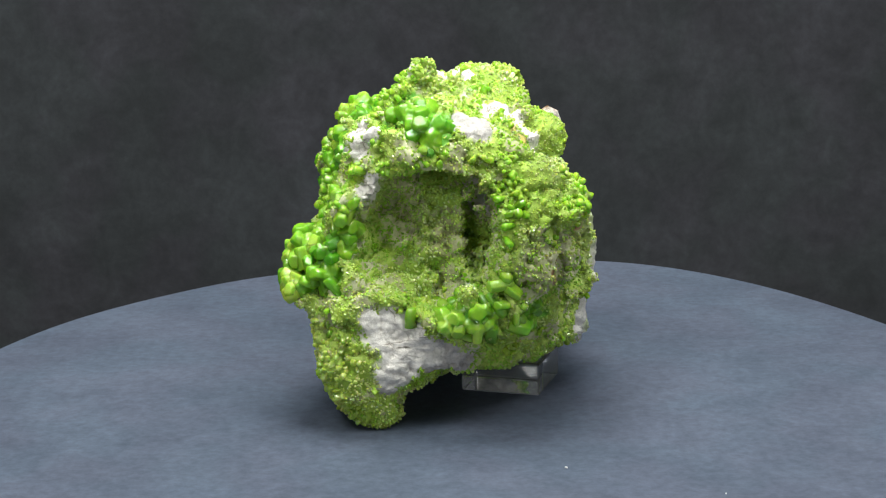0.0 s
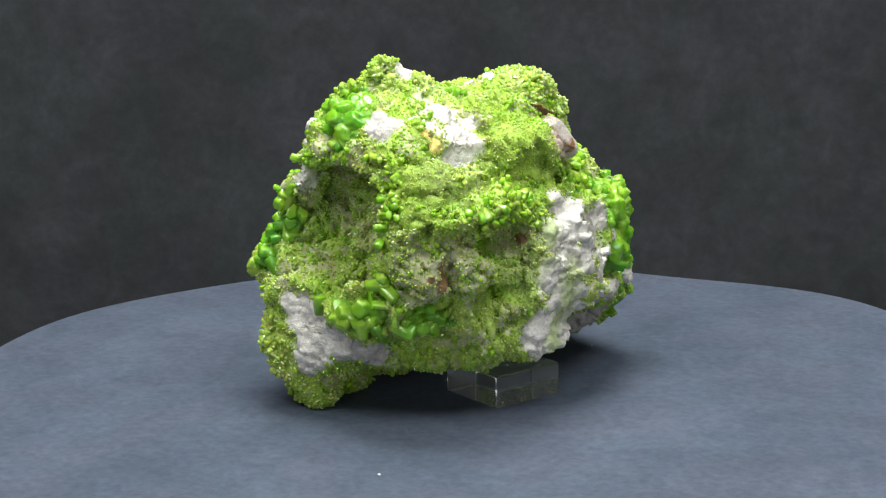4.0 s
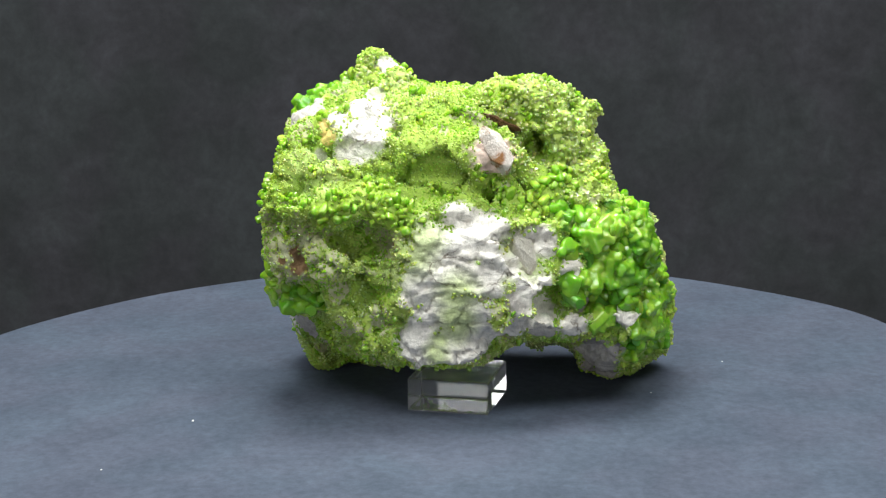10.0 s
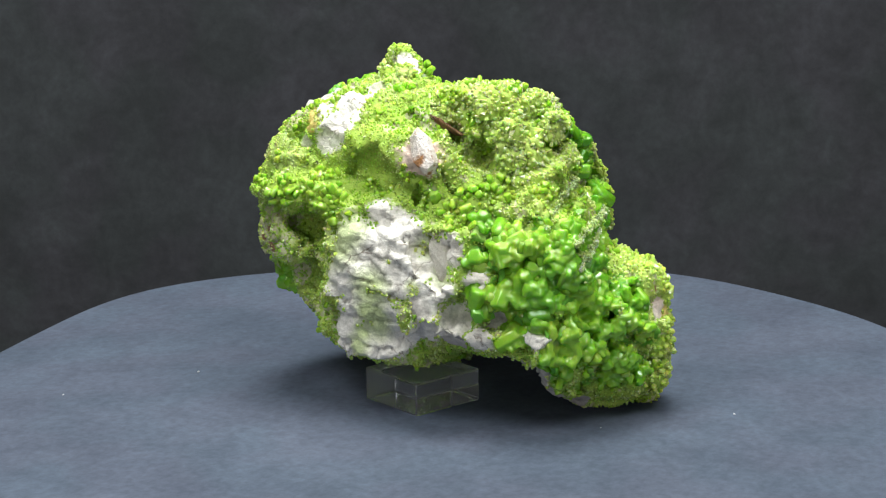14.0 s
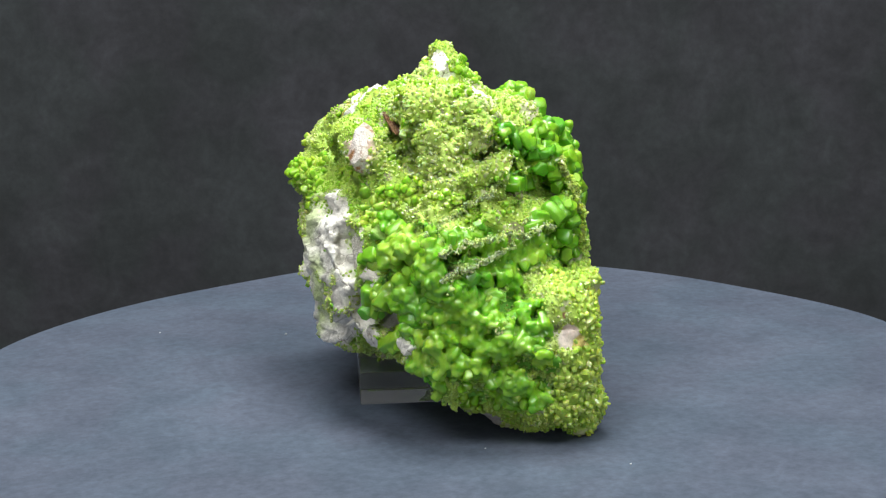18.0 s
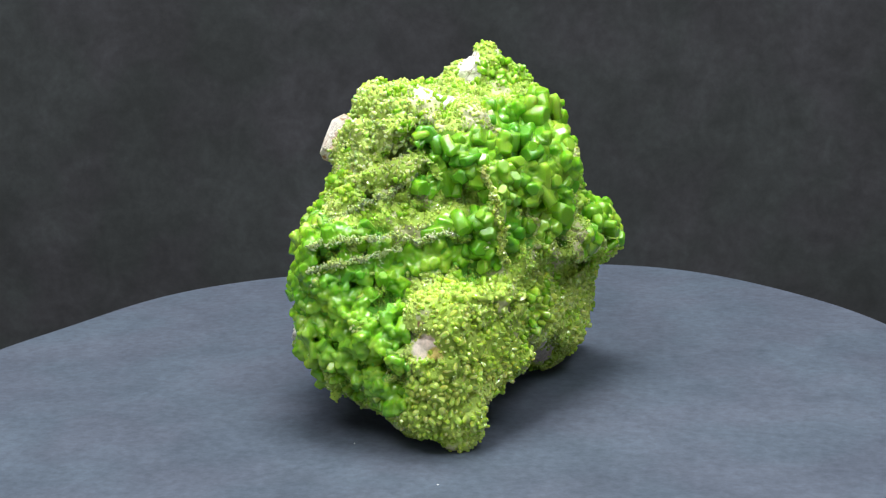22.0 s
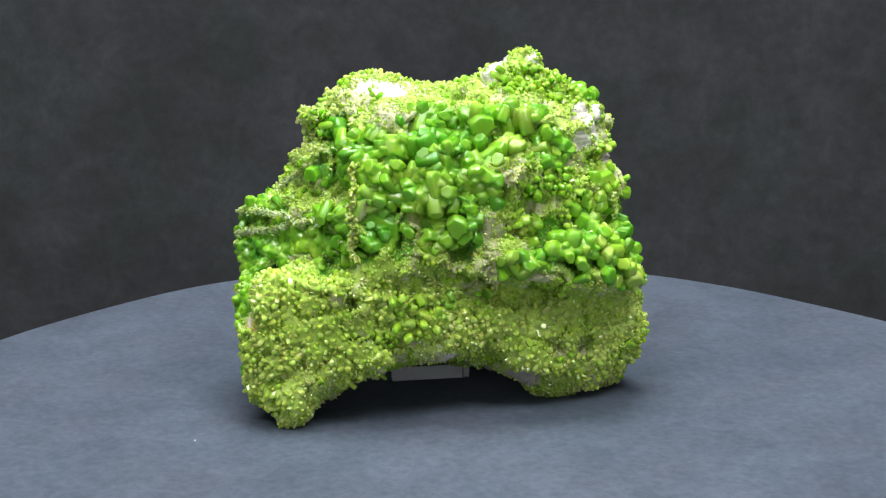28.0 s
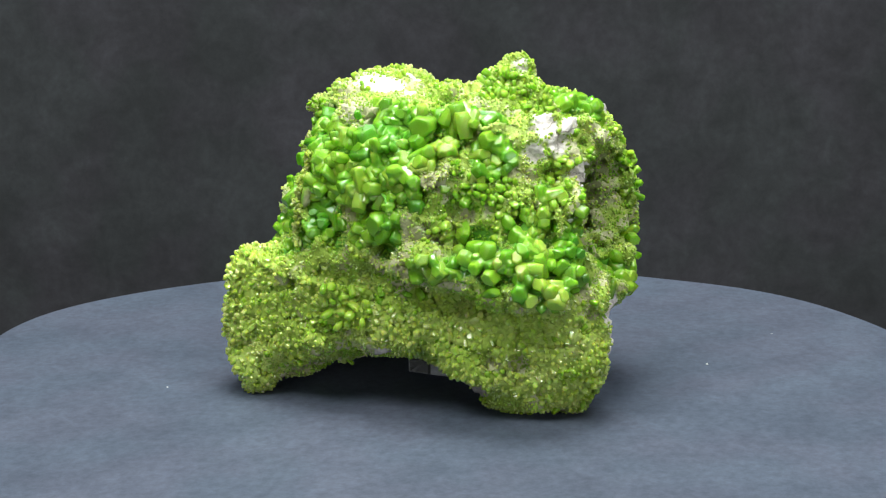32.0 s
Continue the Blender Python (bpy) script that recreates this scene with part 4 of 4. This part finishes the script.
def specimen_body():
    f, origin = body_field()
    verts, faces = surface_nets(f, origin)
    vn, _ = vertex_normals(verts, faces)
    w = settle_weights(verts)
    bare = np.maximum(np.maximum(w["white"], w["grey"]), w["pink"])
    out = np.zeros(len(verts))
    grown = np.maximum(w["large"], w["stubby"]) * (bare < 0.8)
    inset = 0.35 + 2.2 * np.clip(w["large"] * (bare < 0.8), 0, 1) + 1.2 * np.clip(w["stubby"] * (bare < 0.8), 0, 1) * (w["large"] < 0.5)
    inset = inset * (1 - 0.8 * np.clip(bare * 1.3 - 0.2, 0, 1))
    for i, p in enumerate(verts):
        q = Vector(p)
        lumpy = noise.fractal(q * 0.13, 0.9, 2.0, 3)
        warp = Vector((lumpy, -lumpy, 0.5 * lumpy)) * 0.25
        out[i] = 0.5 * lumpy - inset[i] + 1.3 * facet(q * 0.085 + warp)[0]
        if bare[i] > 0.3:
            slab, crack = facet(Vector((q.x * 0.11, q.y * 0.11, q.z * 0.20)) + warp)
            chip, fine_crack = facet(q * 0.3 + warp)
            out[i] += 0.85 * slab - 1.0 * max(0, 1 - crack / 0.08) + 0.35 * chip - 0.25 * max(0, 1 - fine_crack / 0.12) + 0.22 * noise.fractal(q * 1.1, 0.7, 2.0, 3)
        else:
            out[i] += 0.35 * noise.fractal(q * 0.5, 0.8, 2.0, 3)
            gully = max(0.0, 1 - abs(noise.noise(q * 0.115 + Vector((lumpy, 4, 0)))) / 0.16)
            out[i] -= 2.4 * gully * gully - 0.5
            if grown[i] > 0.3:
                out[i] -= 5.0 * max(0.0, noise.noise(q * 0.24 + Vector((3, 8, 1))) - 0.02)
    low = np.clip(verts[:, 2] / 3.0, 0, 1)
    verts = verts + vn * (out * low)[:, None]
    verts[:, 2] = np.maximum(verts[:, 2], 0.1)
    ob = mesh_object("rock_matrix", (verts / 1000).tolist(), faces.tolist(), ROCK, SPECIMEN, smooth=True)
    tagged(ob, "rough white and green crusted rock matrix")
    me = ob.data
    for layer, names in (("mineral", ("white", "chalky", "grey")), ("stain", ("pink", "rust", "ochre"))):
        col = me.color_attributes.new(layer, "FLOAT_COLOR", "POINT")
        data = np.ones((len(verts), 4), np.float32)
        for k, nm in enumerate(names):
            data[:, k] = w[nm]
        if layer == "mineral":
            data[:, 3] = w["veil"]
        else:
            data[:, 3] = np.clip(grown, 0, 1)
        col.data.foreach_set("color", data.ravel())
    return verts, faces


BODY_VERTS, BODY_FACES = specimen_body()


# ---- crystals ----
def prism_shape(kind, rng):
    """Six-sided crystal, 1 across and 1 tall, with a chamfered end."""
    rows = {
        "stub": ((0.46, 0.0), (0.52, 0.6), (0.51, 0.88), (0.46, 0.97), (0.40, 1.0)),
        "barrel": ((0.44, 0.0), (0.53, 0.6), (0.50, 0.85), (0.42, 0.96), (0.30, 1.0)),
        "blade": ((0.40, 0.0), (0.46, 0.8), (0.30, 1.0)),
        "grain": ((0.44, 0.0), (0.48, 0.6), (0.40, 0.88), (0.22, 1.0)),
        "needle": ((0.36, 0.0), (0.36, 0.8), (0.27, 0.95), (0.12, 1.0)),
    }[kind]
    verts, faces = [], []
    wob = rng.uniform(0.74, 1.22, 6)
    squash = rng.uniform(0.72, 1.0)
    lean = rng.uniform(-0.15, 0.15, 2)
    ring = 12 if kind not in ("grain", "needle") else 6
    for r, z in rows:
        for i in range(ring):
            a = math.pi / 3 * (i // 2) + (0.13 if i % 2 else -0.13) * math.pi if ring == 12 else math.pi / 3 * i
            w = wob[i // 2 if ring == 12 else i]
            verts.append((r * w * math.cos(a) + lean[0] * z, r * w * squash * math.sin(a) + lean[1] * z, z))
    for k in range(len(rows) - 1):
        for i in range(ring):
            j = (i + 1) % ring
            faces.append((k * ring + i, k * ring + j, k * ring + ring + j, k * ring + ring + i))
    top = (len(rows) - 1) * ring
    faces.append(tuple(top + i for i in range(ring)))
    faces.append(tuple(reversed(range(ring))))
    return np.array(verts), faces


def scatter(rng, count):
    """Random places on the body, with normals."""
    v, f = BODY_VERTS, BODY_FACES
    d = np.cross(v[f[:, 2]] - v[f[:, 0]], v[f[:, 3]] - v[f[:, 1]])
    area = np.linalg.norm(d, axis=1)
    pick = rng.choice(len(f), count, p=area / area.sum())
    a, b = rng.uniform(0, 1, (2, count, 1))
    q = v[f[pick]]
    pts = (q[:, 0] * (1 - a) + q[:, 1] * a) * (1 - b) + (q[:, 3] * (1 - a) + q[:, 2] * a) * b
    vn, _ = vertex_normals(v, f)
    nrm = vn[f[pick]].mean(1)
    return pts, nrm / np.linalg.norm(nrm, axis=1)[:, None]


def thin_out(pts, gap, taken=()):
    """Keeps points in order that lie no nearer to a kept one than gap (per point)."""
    cell = 4.0
    grid, keep = {}, []
    for p, g in taken:
        grid.setdefault(tuple((p // cell).astype(int)), []).append((p, g))
    for i, p in enumerate(pts):
        c = (p // cell).astype(int)
        ok = True
        for dx in (-1, 0, 1):
            for dy in (-1, 0, 1):
                for dz in (-1, 0, 1):
                    for q, g in grid.get((c[0] + dx, c[1] + dy, c[2] + dz), ()):
                        if (p[0] - q[0]) ** 2 + (p[1] - q[1]) ** 2 + (p[2] - q[2]) ** 2 < (0.5 * (g + gap[i])) ** 2:
                            ok = False
                            break
                    if not ok:
                        break
                if not ok:
                    break
            if not ok:
                break
        if ok:
            keep.append(i)
            grid.setdefault(tuple(c), []).append((p, gap[i]))
    return np.array(keep, int)


def crystal_frames(nrm, rng, tilt, pts=None):
    """Rotation matrices whose z axis lies near each normal; neighbours lean alike, in sheaves."""
    z = nrm + rng.normal(0, tilt, nrm.shape)
    if pts is not None:
        z = z + 0.7 * np.array([noise.noise_vector(Vector(p) * 0.17) for p in pts]) + np.array((0, 0, 0.15))
    z /= np.linalg.norm(z, axis=1)[:, None]
    x = np.cross(z, rng.normal(0, 1, nrm.shape))
    x /= np.linalg.norm(x, axis=1)[:, None]
    return np.stack([x, np.cross(z, x), z], 2)


EMERALD, GREEN, LIME = np.array((0.12, 0.40, 0.022)), np.array((0.26, 0.54, 0.035)), np.array((0.44, 0.66, 0.085))
MOSS, PALE, OLIVE = np.array((0.27, 0.55, 0.05)), np.array((0.52, 0.70, 0.20)), np.array((0.50, 0.60, 0.24))


def growth_colours(points, stops, scale, shift):
    """Colours that drift over the specimen between three minerals' greens."""
    out = np.zeros((len(points), 3))
    for i, p in enumerate(points):
        k = min(max(0.5 + 0.9 * noise.fractal(Vector(p) * scale + Vector((shift, 0, 0)), 0.8, 2.0, 3), 0), 1)
        out[i] = stops[0] * (1 - 2 * k) + stops[1] * 2 * k if k < 0.5 else stops[1] * (2 - 2 * k) + stops[2] * (2 * k - 1)
    return out


def joined(name, shapes, pts, frames, wide, tall, sink, mat, label, rng, colours, smooth=False):
    verts, faces, base = [], [], 0
    tint = []
    for i in range(len(pts)):
        sv, sf = shapes[rng.integers(len(shapes))]
        p = (sv * (wide[i], wide[i], tall[i]) - (0, 0, sink * tall[i])) @ frames[i].T + pts[i]
        p[:, 2] = np.maximum(p[:, 2], 0.12)
        verts.append(p)
        tint.append(np.tile((*colours[i], 1.0), (len(sv), 1)))
        faces += [tuple(base + k for k in fc) for fc in sf]
        base += len(sv)
    ob = mesh_object(name, (np.concatenate(verts) / 1000).tolist(), faces, mat, SPECIMEN, smooth)
    col = ob.data.color_attributes.new("growth", "FLOAT_COLOR", "POINT")
    col.data.foreach_set("color", np.concatenate(tint).astype(np.float32).ravel())
    return tagged(ob, label, kind="stuff")


def crystals():
    rng = np.random.default_rng(7)
    pts, nrm = scatter(rng, 60000)
    w = settle_weights(pts)
    bare = np.maximum.reduce([w["white"], w["grey"], w["pink"], w["rust"], 0.9 * w["ochre"], 0.75 * w["chalky"]])
    grow = np.maximum(w["large"], w["stubby"])
    pit = np.full(len(pts), 9.0)
    for q in reach(pts.T, HOLLOWS[1:]):
        pit = np.minimum(pit, q)
    drift = np.array([noise.noise(Vector(p) * 0.22) for p in pts])
    clump = np.array([noise.noise(Vector(p) * 0.24 + Vector((3, 8, 1))) for p in pts])
    peak = pts[:, 2] > BODY_VERTS[:, 2].max() - 5
    big = ~peak & (clump < 0.27) & (grow + 0.45 * drift > 0.5) & (bare < 0.5) & (w["olive"] < 0.45) & ((pit > 1.25) | (rng.uniform(0, 1, len(pts)) < 0.06))
    mean = np.where(w["large"] >= w["stubby"], 0.74, 0.38)
    size = np.clip(np.exp(mean + rng.normal(0, 0.5, len(pts))), 0.7, np.where(w["large"] >= w["stubby"], 4.2, 2.7))
    kinds = [prism_shape(k, rng) for k in ("stub", "barrel", "stub", "stub", "barrel", "blade", "stub", "barrel", "stub", "barrel", "blade", "stub")]
    meshes = []
    for sv, sf in kinds:
        me = bpy.data.meshes.new("crystal")
        me.from_pydata((sv - (0, 0, 0.68)).tolist(), [], sf)
        me.materials.append(CRYSTAL)
        me.polygons.foreach_set("use_smooth", [len(f) < 6 for f in sf])
        meshes.append(me)

    def single(place, turn, wide, tall, tint):
        ob = new("crystal", meshes[rng.integers(len(meshes))])
        ob.parent = SPECIMEN
        ob.color = (*tint, 1.0)
        ob.matrix_basis = Matrix.Translation(Vector(place / 1000)) @ Matrix(turn.tolist()).to_4x4() @ Matrix.Diagonal((wide / 1000, wide / 1000, tall / 1000, 1))

    stars = np.array(HEROES)
    star_turn = crystal_frames(stars[:, 4:], rng, 0.35)
    for row, turn, tint in zip(stars, star_turn, growth_colours(stars[:, :3], (EMERALD, GREEN, LIME), 0.07, 3.0)):
        single(row[:3] - 0.9 * row[4:], turn, 0.95 * row[3], row[3] * rng.uniform(0.9, 1.3), tint)
    stood = [(row[:3], 0.75 * row[3]) for row in stars]
    where = np.where(big)[0]
    where = where[np.argsort(-size[where] * rng.uniform(0.6, 1.4, len(where)))]
    keep = where[thin_out(pts[where], size[where] * 0.42, stood)]
    keep = keep[np.argsort(-size[keep] * rng.uniform(0.3, 1.0, len(keep)))]
    rows = crystal_frames(nrm[keep], rng, 0.4, pts[keep])
    greens = growth_colours(pts[keep], (EMERALD, GREEN, LIME), 0.07, 3.0)
    solo = 300 - len(stars)
    for n_, i in enumerate(keep[:solo]):
        single(pts[i], rows[n_], 0.92 * size[i], size[i] * rng.uniform(0.95, 1.55), greens[n_])
    rest = keep[solo:]
    mass = joined("crystal_mass", kinds, pts[rest], rows[solo:], size[rest], size[rest] * rng.uniform(1.0, 1.6, len(rest)), 0.58, CRYSTAL_FUSED, "stubby bright green crystals grown together", rng, greens[solo:], True)
    skin = mass.modifiers.new("fused", "REMESH")
    skin.mode, skin.voxel_size, skin.use_smooth_shade = "VOXEL", 0.00027, True
    melt = mass.modifiers.new("waxy", "SMOOTH")
    melt.factor, melt.iterations = 0.5, 3
    taken = [(pts[i], size[i] * 0.8) for i in keep]

    mid = ~peak & (clump < 0.3) & ((w["medium"] + 0.5 * drift > 0.5) | (drift > 0.4)) & (bare < 0.5) & ~big & (pit > 1.2)
    size2 = np.where(w["medium"] > 0.5, rng.uniform(0.9, 2.4, len(pts)), rng.uniform(0.7, 1.5, len(pts)))
    where = np.where(mid)[0]
    keep2 = where[thin_out(pts[where], size2[where] * 0.72, taken)]
    joined("small_crystal_mass", kinds, pts[keep2], crystal_frames(nrm[keep2], rng, 0.55), size2[keep2], size2[keep2] * rng.uniform(0.9, 1.7, len(keep2)), 0.3, CRYSTAL_MID, "small pale green crystals grown together", rng, growth_colours(pts[keep2], (GREEN, 0.5 * (GREEN + LIME), LIME), 0.1, 9.0), True)
    taken += [(pts[i], size2[i] * 0.8) for i in keep2]

    pts, nrm = scatter(rng, 95000)
    w = settle_weights(pts)
    grow = np.maximum(w["large"], w["stubby"])
    bare = np.maximum.reduce([w["white"], w["grey"], w["pink"], w["rust"], 0.9 * w["ochre"], 0.6 * w["chalky"]])
    dust = rng.uniform(0, 1, len(pts))
    shaded = grow > 0.62
    ok = ~shaded & ((bare < 0.5 + 0.25 * dust) | ((w["druse"] > bare) & (bare < 0.8)))
    coarse = np.clip(w["druse"] * 1.6 - 0.4, 0, 1)
    coarse = np.maximum(coarse, 0.6 * w["olive"])
    size3 = rng.uniform(0.36, 0.88, len(pts)) * (1 + 0.9 * coarse) * (1 - 0.3 * np.clip(1.4 * w["velvet"], 0, 1) * (coarse < 0.2))
    where = np.where(ok)[0]
    where = where[np.argsort(-size3[where] * rng.uniform(0.5, 1.5, len(where)))]
    keep3 = where[thin_out(pts[where], size3[where] * (0.74 + 0.16 * coarse[where]), taken)]
    grains = [prism_shape("grain", rng) for _ in range(7)] + [prism_shape("needle", rng) for _ in range(2)]
    tints = growth_colours(pts[keep3], (MOSS, 0.5 * (MOSS + PALE), PALE), 0.11, 20.0)
    yellow = np.clip(w["druse"][keep3], 0, 1)[:, None] * 0.6
    tints = tints * (1 - yellow) + yellow * np.array((0.52, 0.65, 0.13))
    tints = np.where((w["olive"][keep3] > 0.4)[:, None], 0.35 * tints + 0.65 * OLIVE, tints)
    joined("druse_crust", grains, pts[keep3], crystal_frames(nrm[keep3], rng, 0.6), size3[keep3], size3[keep3] * rng.uniform(0.8, 1.5, len(keep3)), 0.42, DRUSE, "sparkling yellow-green sugary crystal crust", rng, tints)


crystals()


# ---- loose-looking stones, rust plates and ribs grown into the specimen ----
def stained_stone(name, low, high, stain, amount):
    m, nt, b = material(name)
    c = ramp(nt, noise_tex(nt, 180, 6, 0.65).outputs[0], [(0.3, low), (0.7, high)])
    st = ramp(nt, noise_tex(nt, 230, 5, 0.7, 0.6).outputs[0], [(amount, (0, 0, 0)), (amount + 0.1, (1, 1, 1))])
    nt.links.new(blend(nt, st.outputs[0], c.outputs[0], stain), b.inputs["Base Color"])
    b.inputs["Roughness"].default_value = 0.8
    bump(nt, b, noise_tex(nt, 700, 6, 0.75).outputs[0], 0.9, 0.0012)
    return m


PINK_STONE = stained_stone("pink_white_stone", (0.66, 0.55, 0.48), (0.80, 0.74, 0.70), (0.34, 0.15, 0.05), 0.50)
RUST_PLATE = stained_stone("rusty_plate", (0.05, 0.022, 0.010), (0.24, 0.11, 0.045), (0.36, 0.24, 0.13), 0.6)
WHITE_ROCK = stained_stone("white_rock", (0.56, 0.52, 0.48), (0.78, 0.75, 0.73), (0.42, 0.40, 0.33), 0.62)
BEIGE_ROCK = stained_stone("beige_rock", (0.56, 0.51, 0.43), (0.70, 0.66, 0.59), (0.50, 0.52, 0.30), 0.60)


def angular_stone(name, at, along, facing, size, mat, label, seed, corners=20, sharp=4.5):
    """Broken block: a hull over rough-cut corners; size is length, width, depth in millimetres."""
    rng = np.random.default_rng(seed)
    z, y = Vector(along).normalized(), Vector(facing)
    y = (y - z * y.dot(z)).normalized()
    turn = Matrix((y.cross(z), y, z)).transposed()
    bm = bmesh.new()
    for _ in range(corners):
        d = rng.normal(0, 1, 3)
        d = d / (np.abs(d) ** sharp).sum() ** (1 / sharp) * rng.uniform(0.88, 1.0) * 0.5
        d[0] *= 1 - 0.35 * d[2]
        bm.verts.new(Vector(at) / 1000 + turn @ Vector((d[0] * size[1], d[1] * size[2], d[2] * size[0])) / 1000)
    hull = bmesh.ops.convex_hull(bm, input=list(bm.verts))
    bmesh.ops.delete(bm, geom=[g for g in hull["geom_interior"] if isinstance(g, bmesh.types.BMVert)], context="VERTS")
    return part(name, bm, mat, SPECIMEN, label)


def rib(points, radius, tint, label, seed):
    """Thin rib of grown-together grains along a bent line."""
    rng = np.random.default_rng(seed)
    line = np.array(points)
    length = np.r_[0, np.cumsum(np.linalg.norm(np.diff(line, axis=0), axis=1))]
    n = int(length[-1] / radius * 7)
    at = np.sort(rng.uniform(0, length[-1], n))
    mid = np.stack([np.interp(at, length, line[:, k]) for k in range(3)], 1)
    mid += rng.normal(0, 0.35, mid.shape) + 1.1 * np.array([noise.noise_vector(Vector(p) * 0.5) for p in mid])
    out = rng.normal(0, 1, (n, 3))
    out /= np.linalg.norm(out, axis=1)[:, None]
    shapes = [prism_shape("grain", rng) for _ in range(4)]
    wide = radius * rng.uniform(0.8, 1.4, n)
    joined("rib", shapes, mid, crystal_frames(out, rng, 0.1), wide, radius * rng.uniform(1.2, 2.2, n), 0.3, DRUSE, label, rng, np.tile(tint, (n, 1)))


PALE_RIB = (0.46, 0.66, 0.20)
rib(((22.3, 46.1, 38.5), (15.3, 45.1, 39.6), (8.7, 42.8, 40.9), (1.9, 40.9, 42.7)), 0.42, PALE_RIB, "pale green rib of fine crystals", 1)
rib(((22.0, 45.4, 43.4), (14.5, 43.8, 45.0), (6.1, 41.8, 45.3), (-1.9, 39.5, 45.0), (-9.5, 36.8, 45.7)), 0.42, PALE_RIB, "pale green rib of fine crystals", 2)
rib(((21.4, 38.6, 46.8), (14.3, 36.4, 50.3), (5.7, 36.3, 53.8), (0.6, 32.4, 57.5)), 0.42, PALE_RIB, "pale green rib of fine crystals", 3)
rib(((-14.3, 29.6, 60.1), (-15.6, 30.5, 55.2), (-17.8, 32.1, 50.9), (-18.7, 32.5, 44.8), (-19.2, 32.3, 38.5)), 0.7, (0.42, 0.62, 0.10), "yellow-green vein standing between the crystals", 4)
angular_stone("pink_stone", (24.6, 9.2, 61.4), (-0.28, -0.45, 0.85), (0.94, 0.25, 0.17), (12.5, 5.4, 6.0), PINK_STONE, "pinkish white stone with rust-brown stains", 3, 34)
angular_stone("rust_plate", (18.6, 11.4, 66.4), (0.10, -0.91, 0.40), (0.93, 0.20, 0.25), (9.5, 1.3, 4.0), RUST_PLATE, "rusty brown splintered plate", 4)
angular_stone("rust_plate", (18.4, 9.6, 67.8), (0.14, -0.88, 0.44), (0.93, 0.20, 0.25), (6.0, 1.0, 3.0), RUST_PLATE, "dark brown splintered plate", 5)
angular_stone("rock_wedge", (26.4, 15.9, 40.2), (-0.20, -0.35, 0.90), (0.97, 0.05, 0.24), (15.5, 13.0, 7.0), BEIGE_ROCK, "beige wedge of broken rock", 6, 10, 2.6)
tagged(SPECIMEN, "green crystal cluster on white rock, propped on a block", "mineral specimen")


# ---- turning ----
def motions():
    rows = [(2.0 * k, pose(0, 0, 0, 0, 0, -RATE * 2.0 * k)) for k in range(17)]
    for thing in (TURNTABLE, BLOCK, SPECIMEN, *CRUMBS):
        walk(thing, rows)


motions()
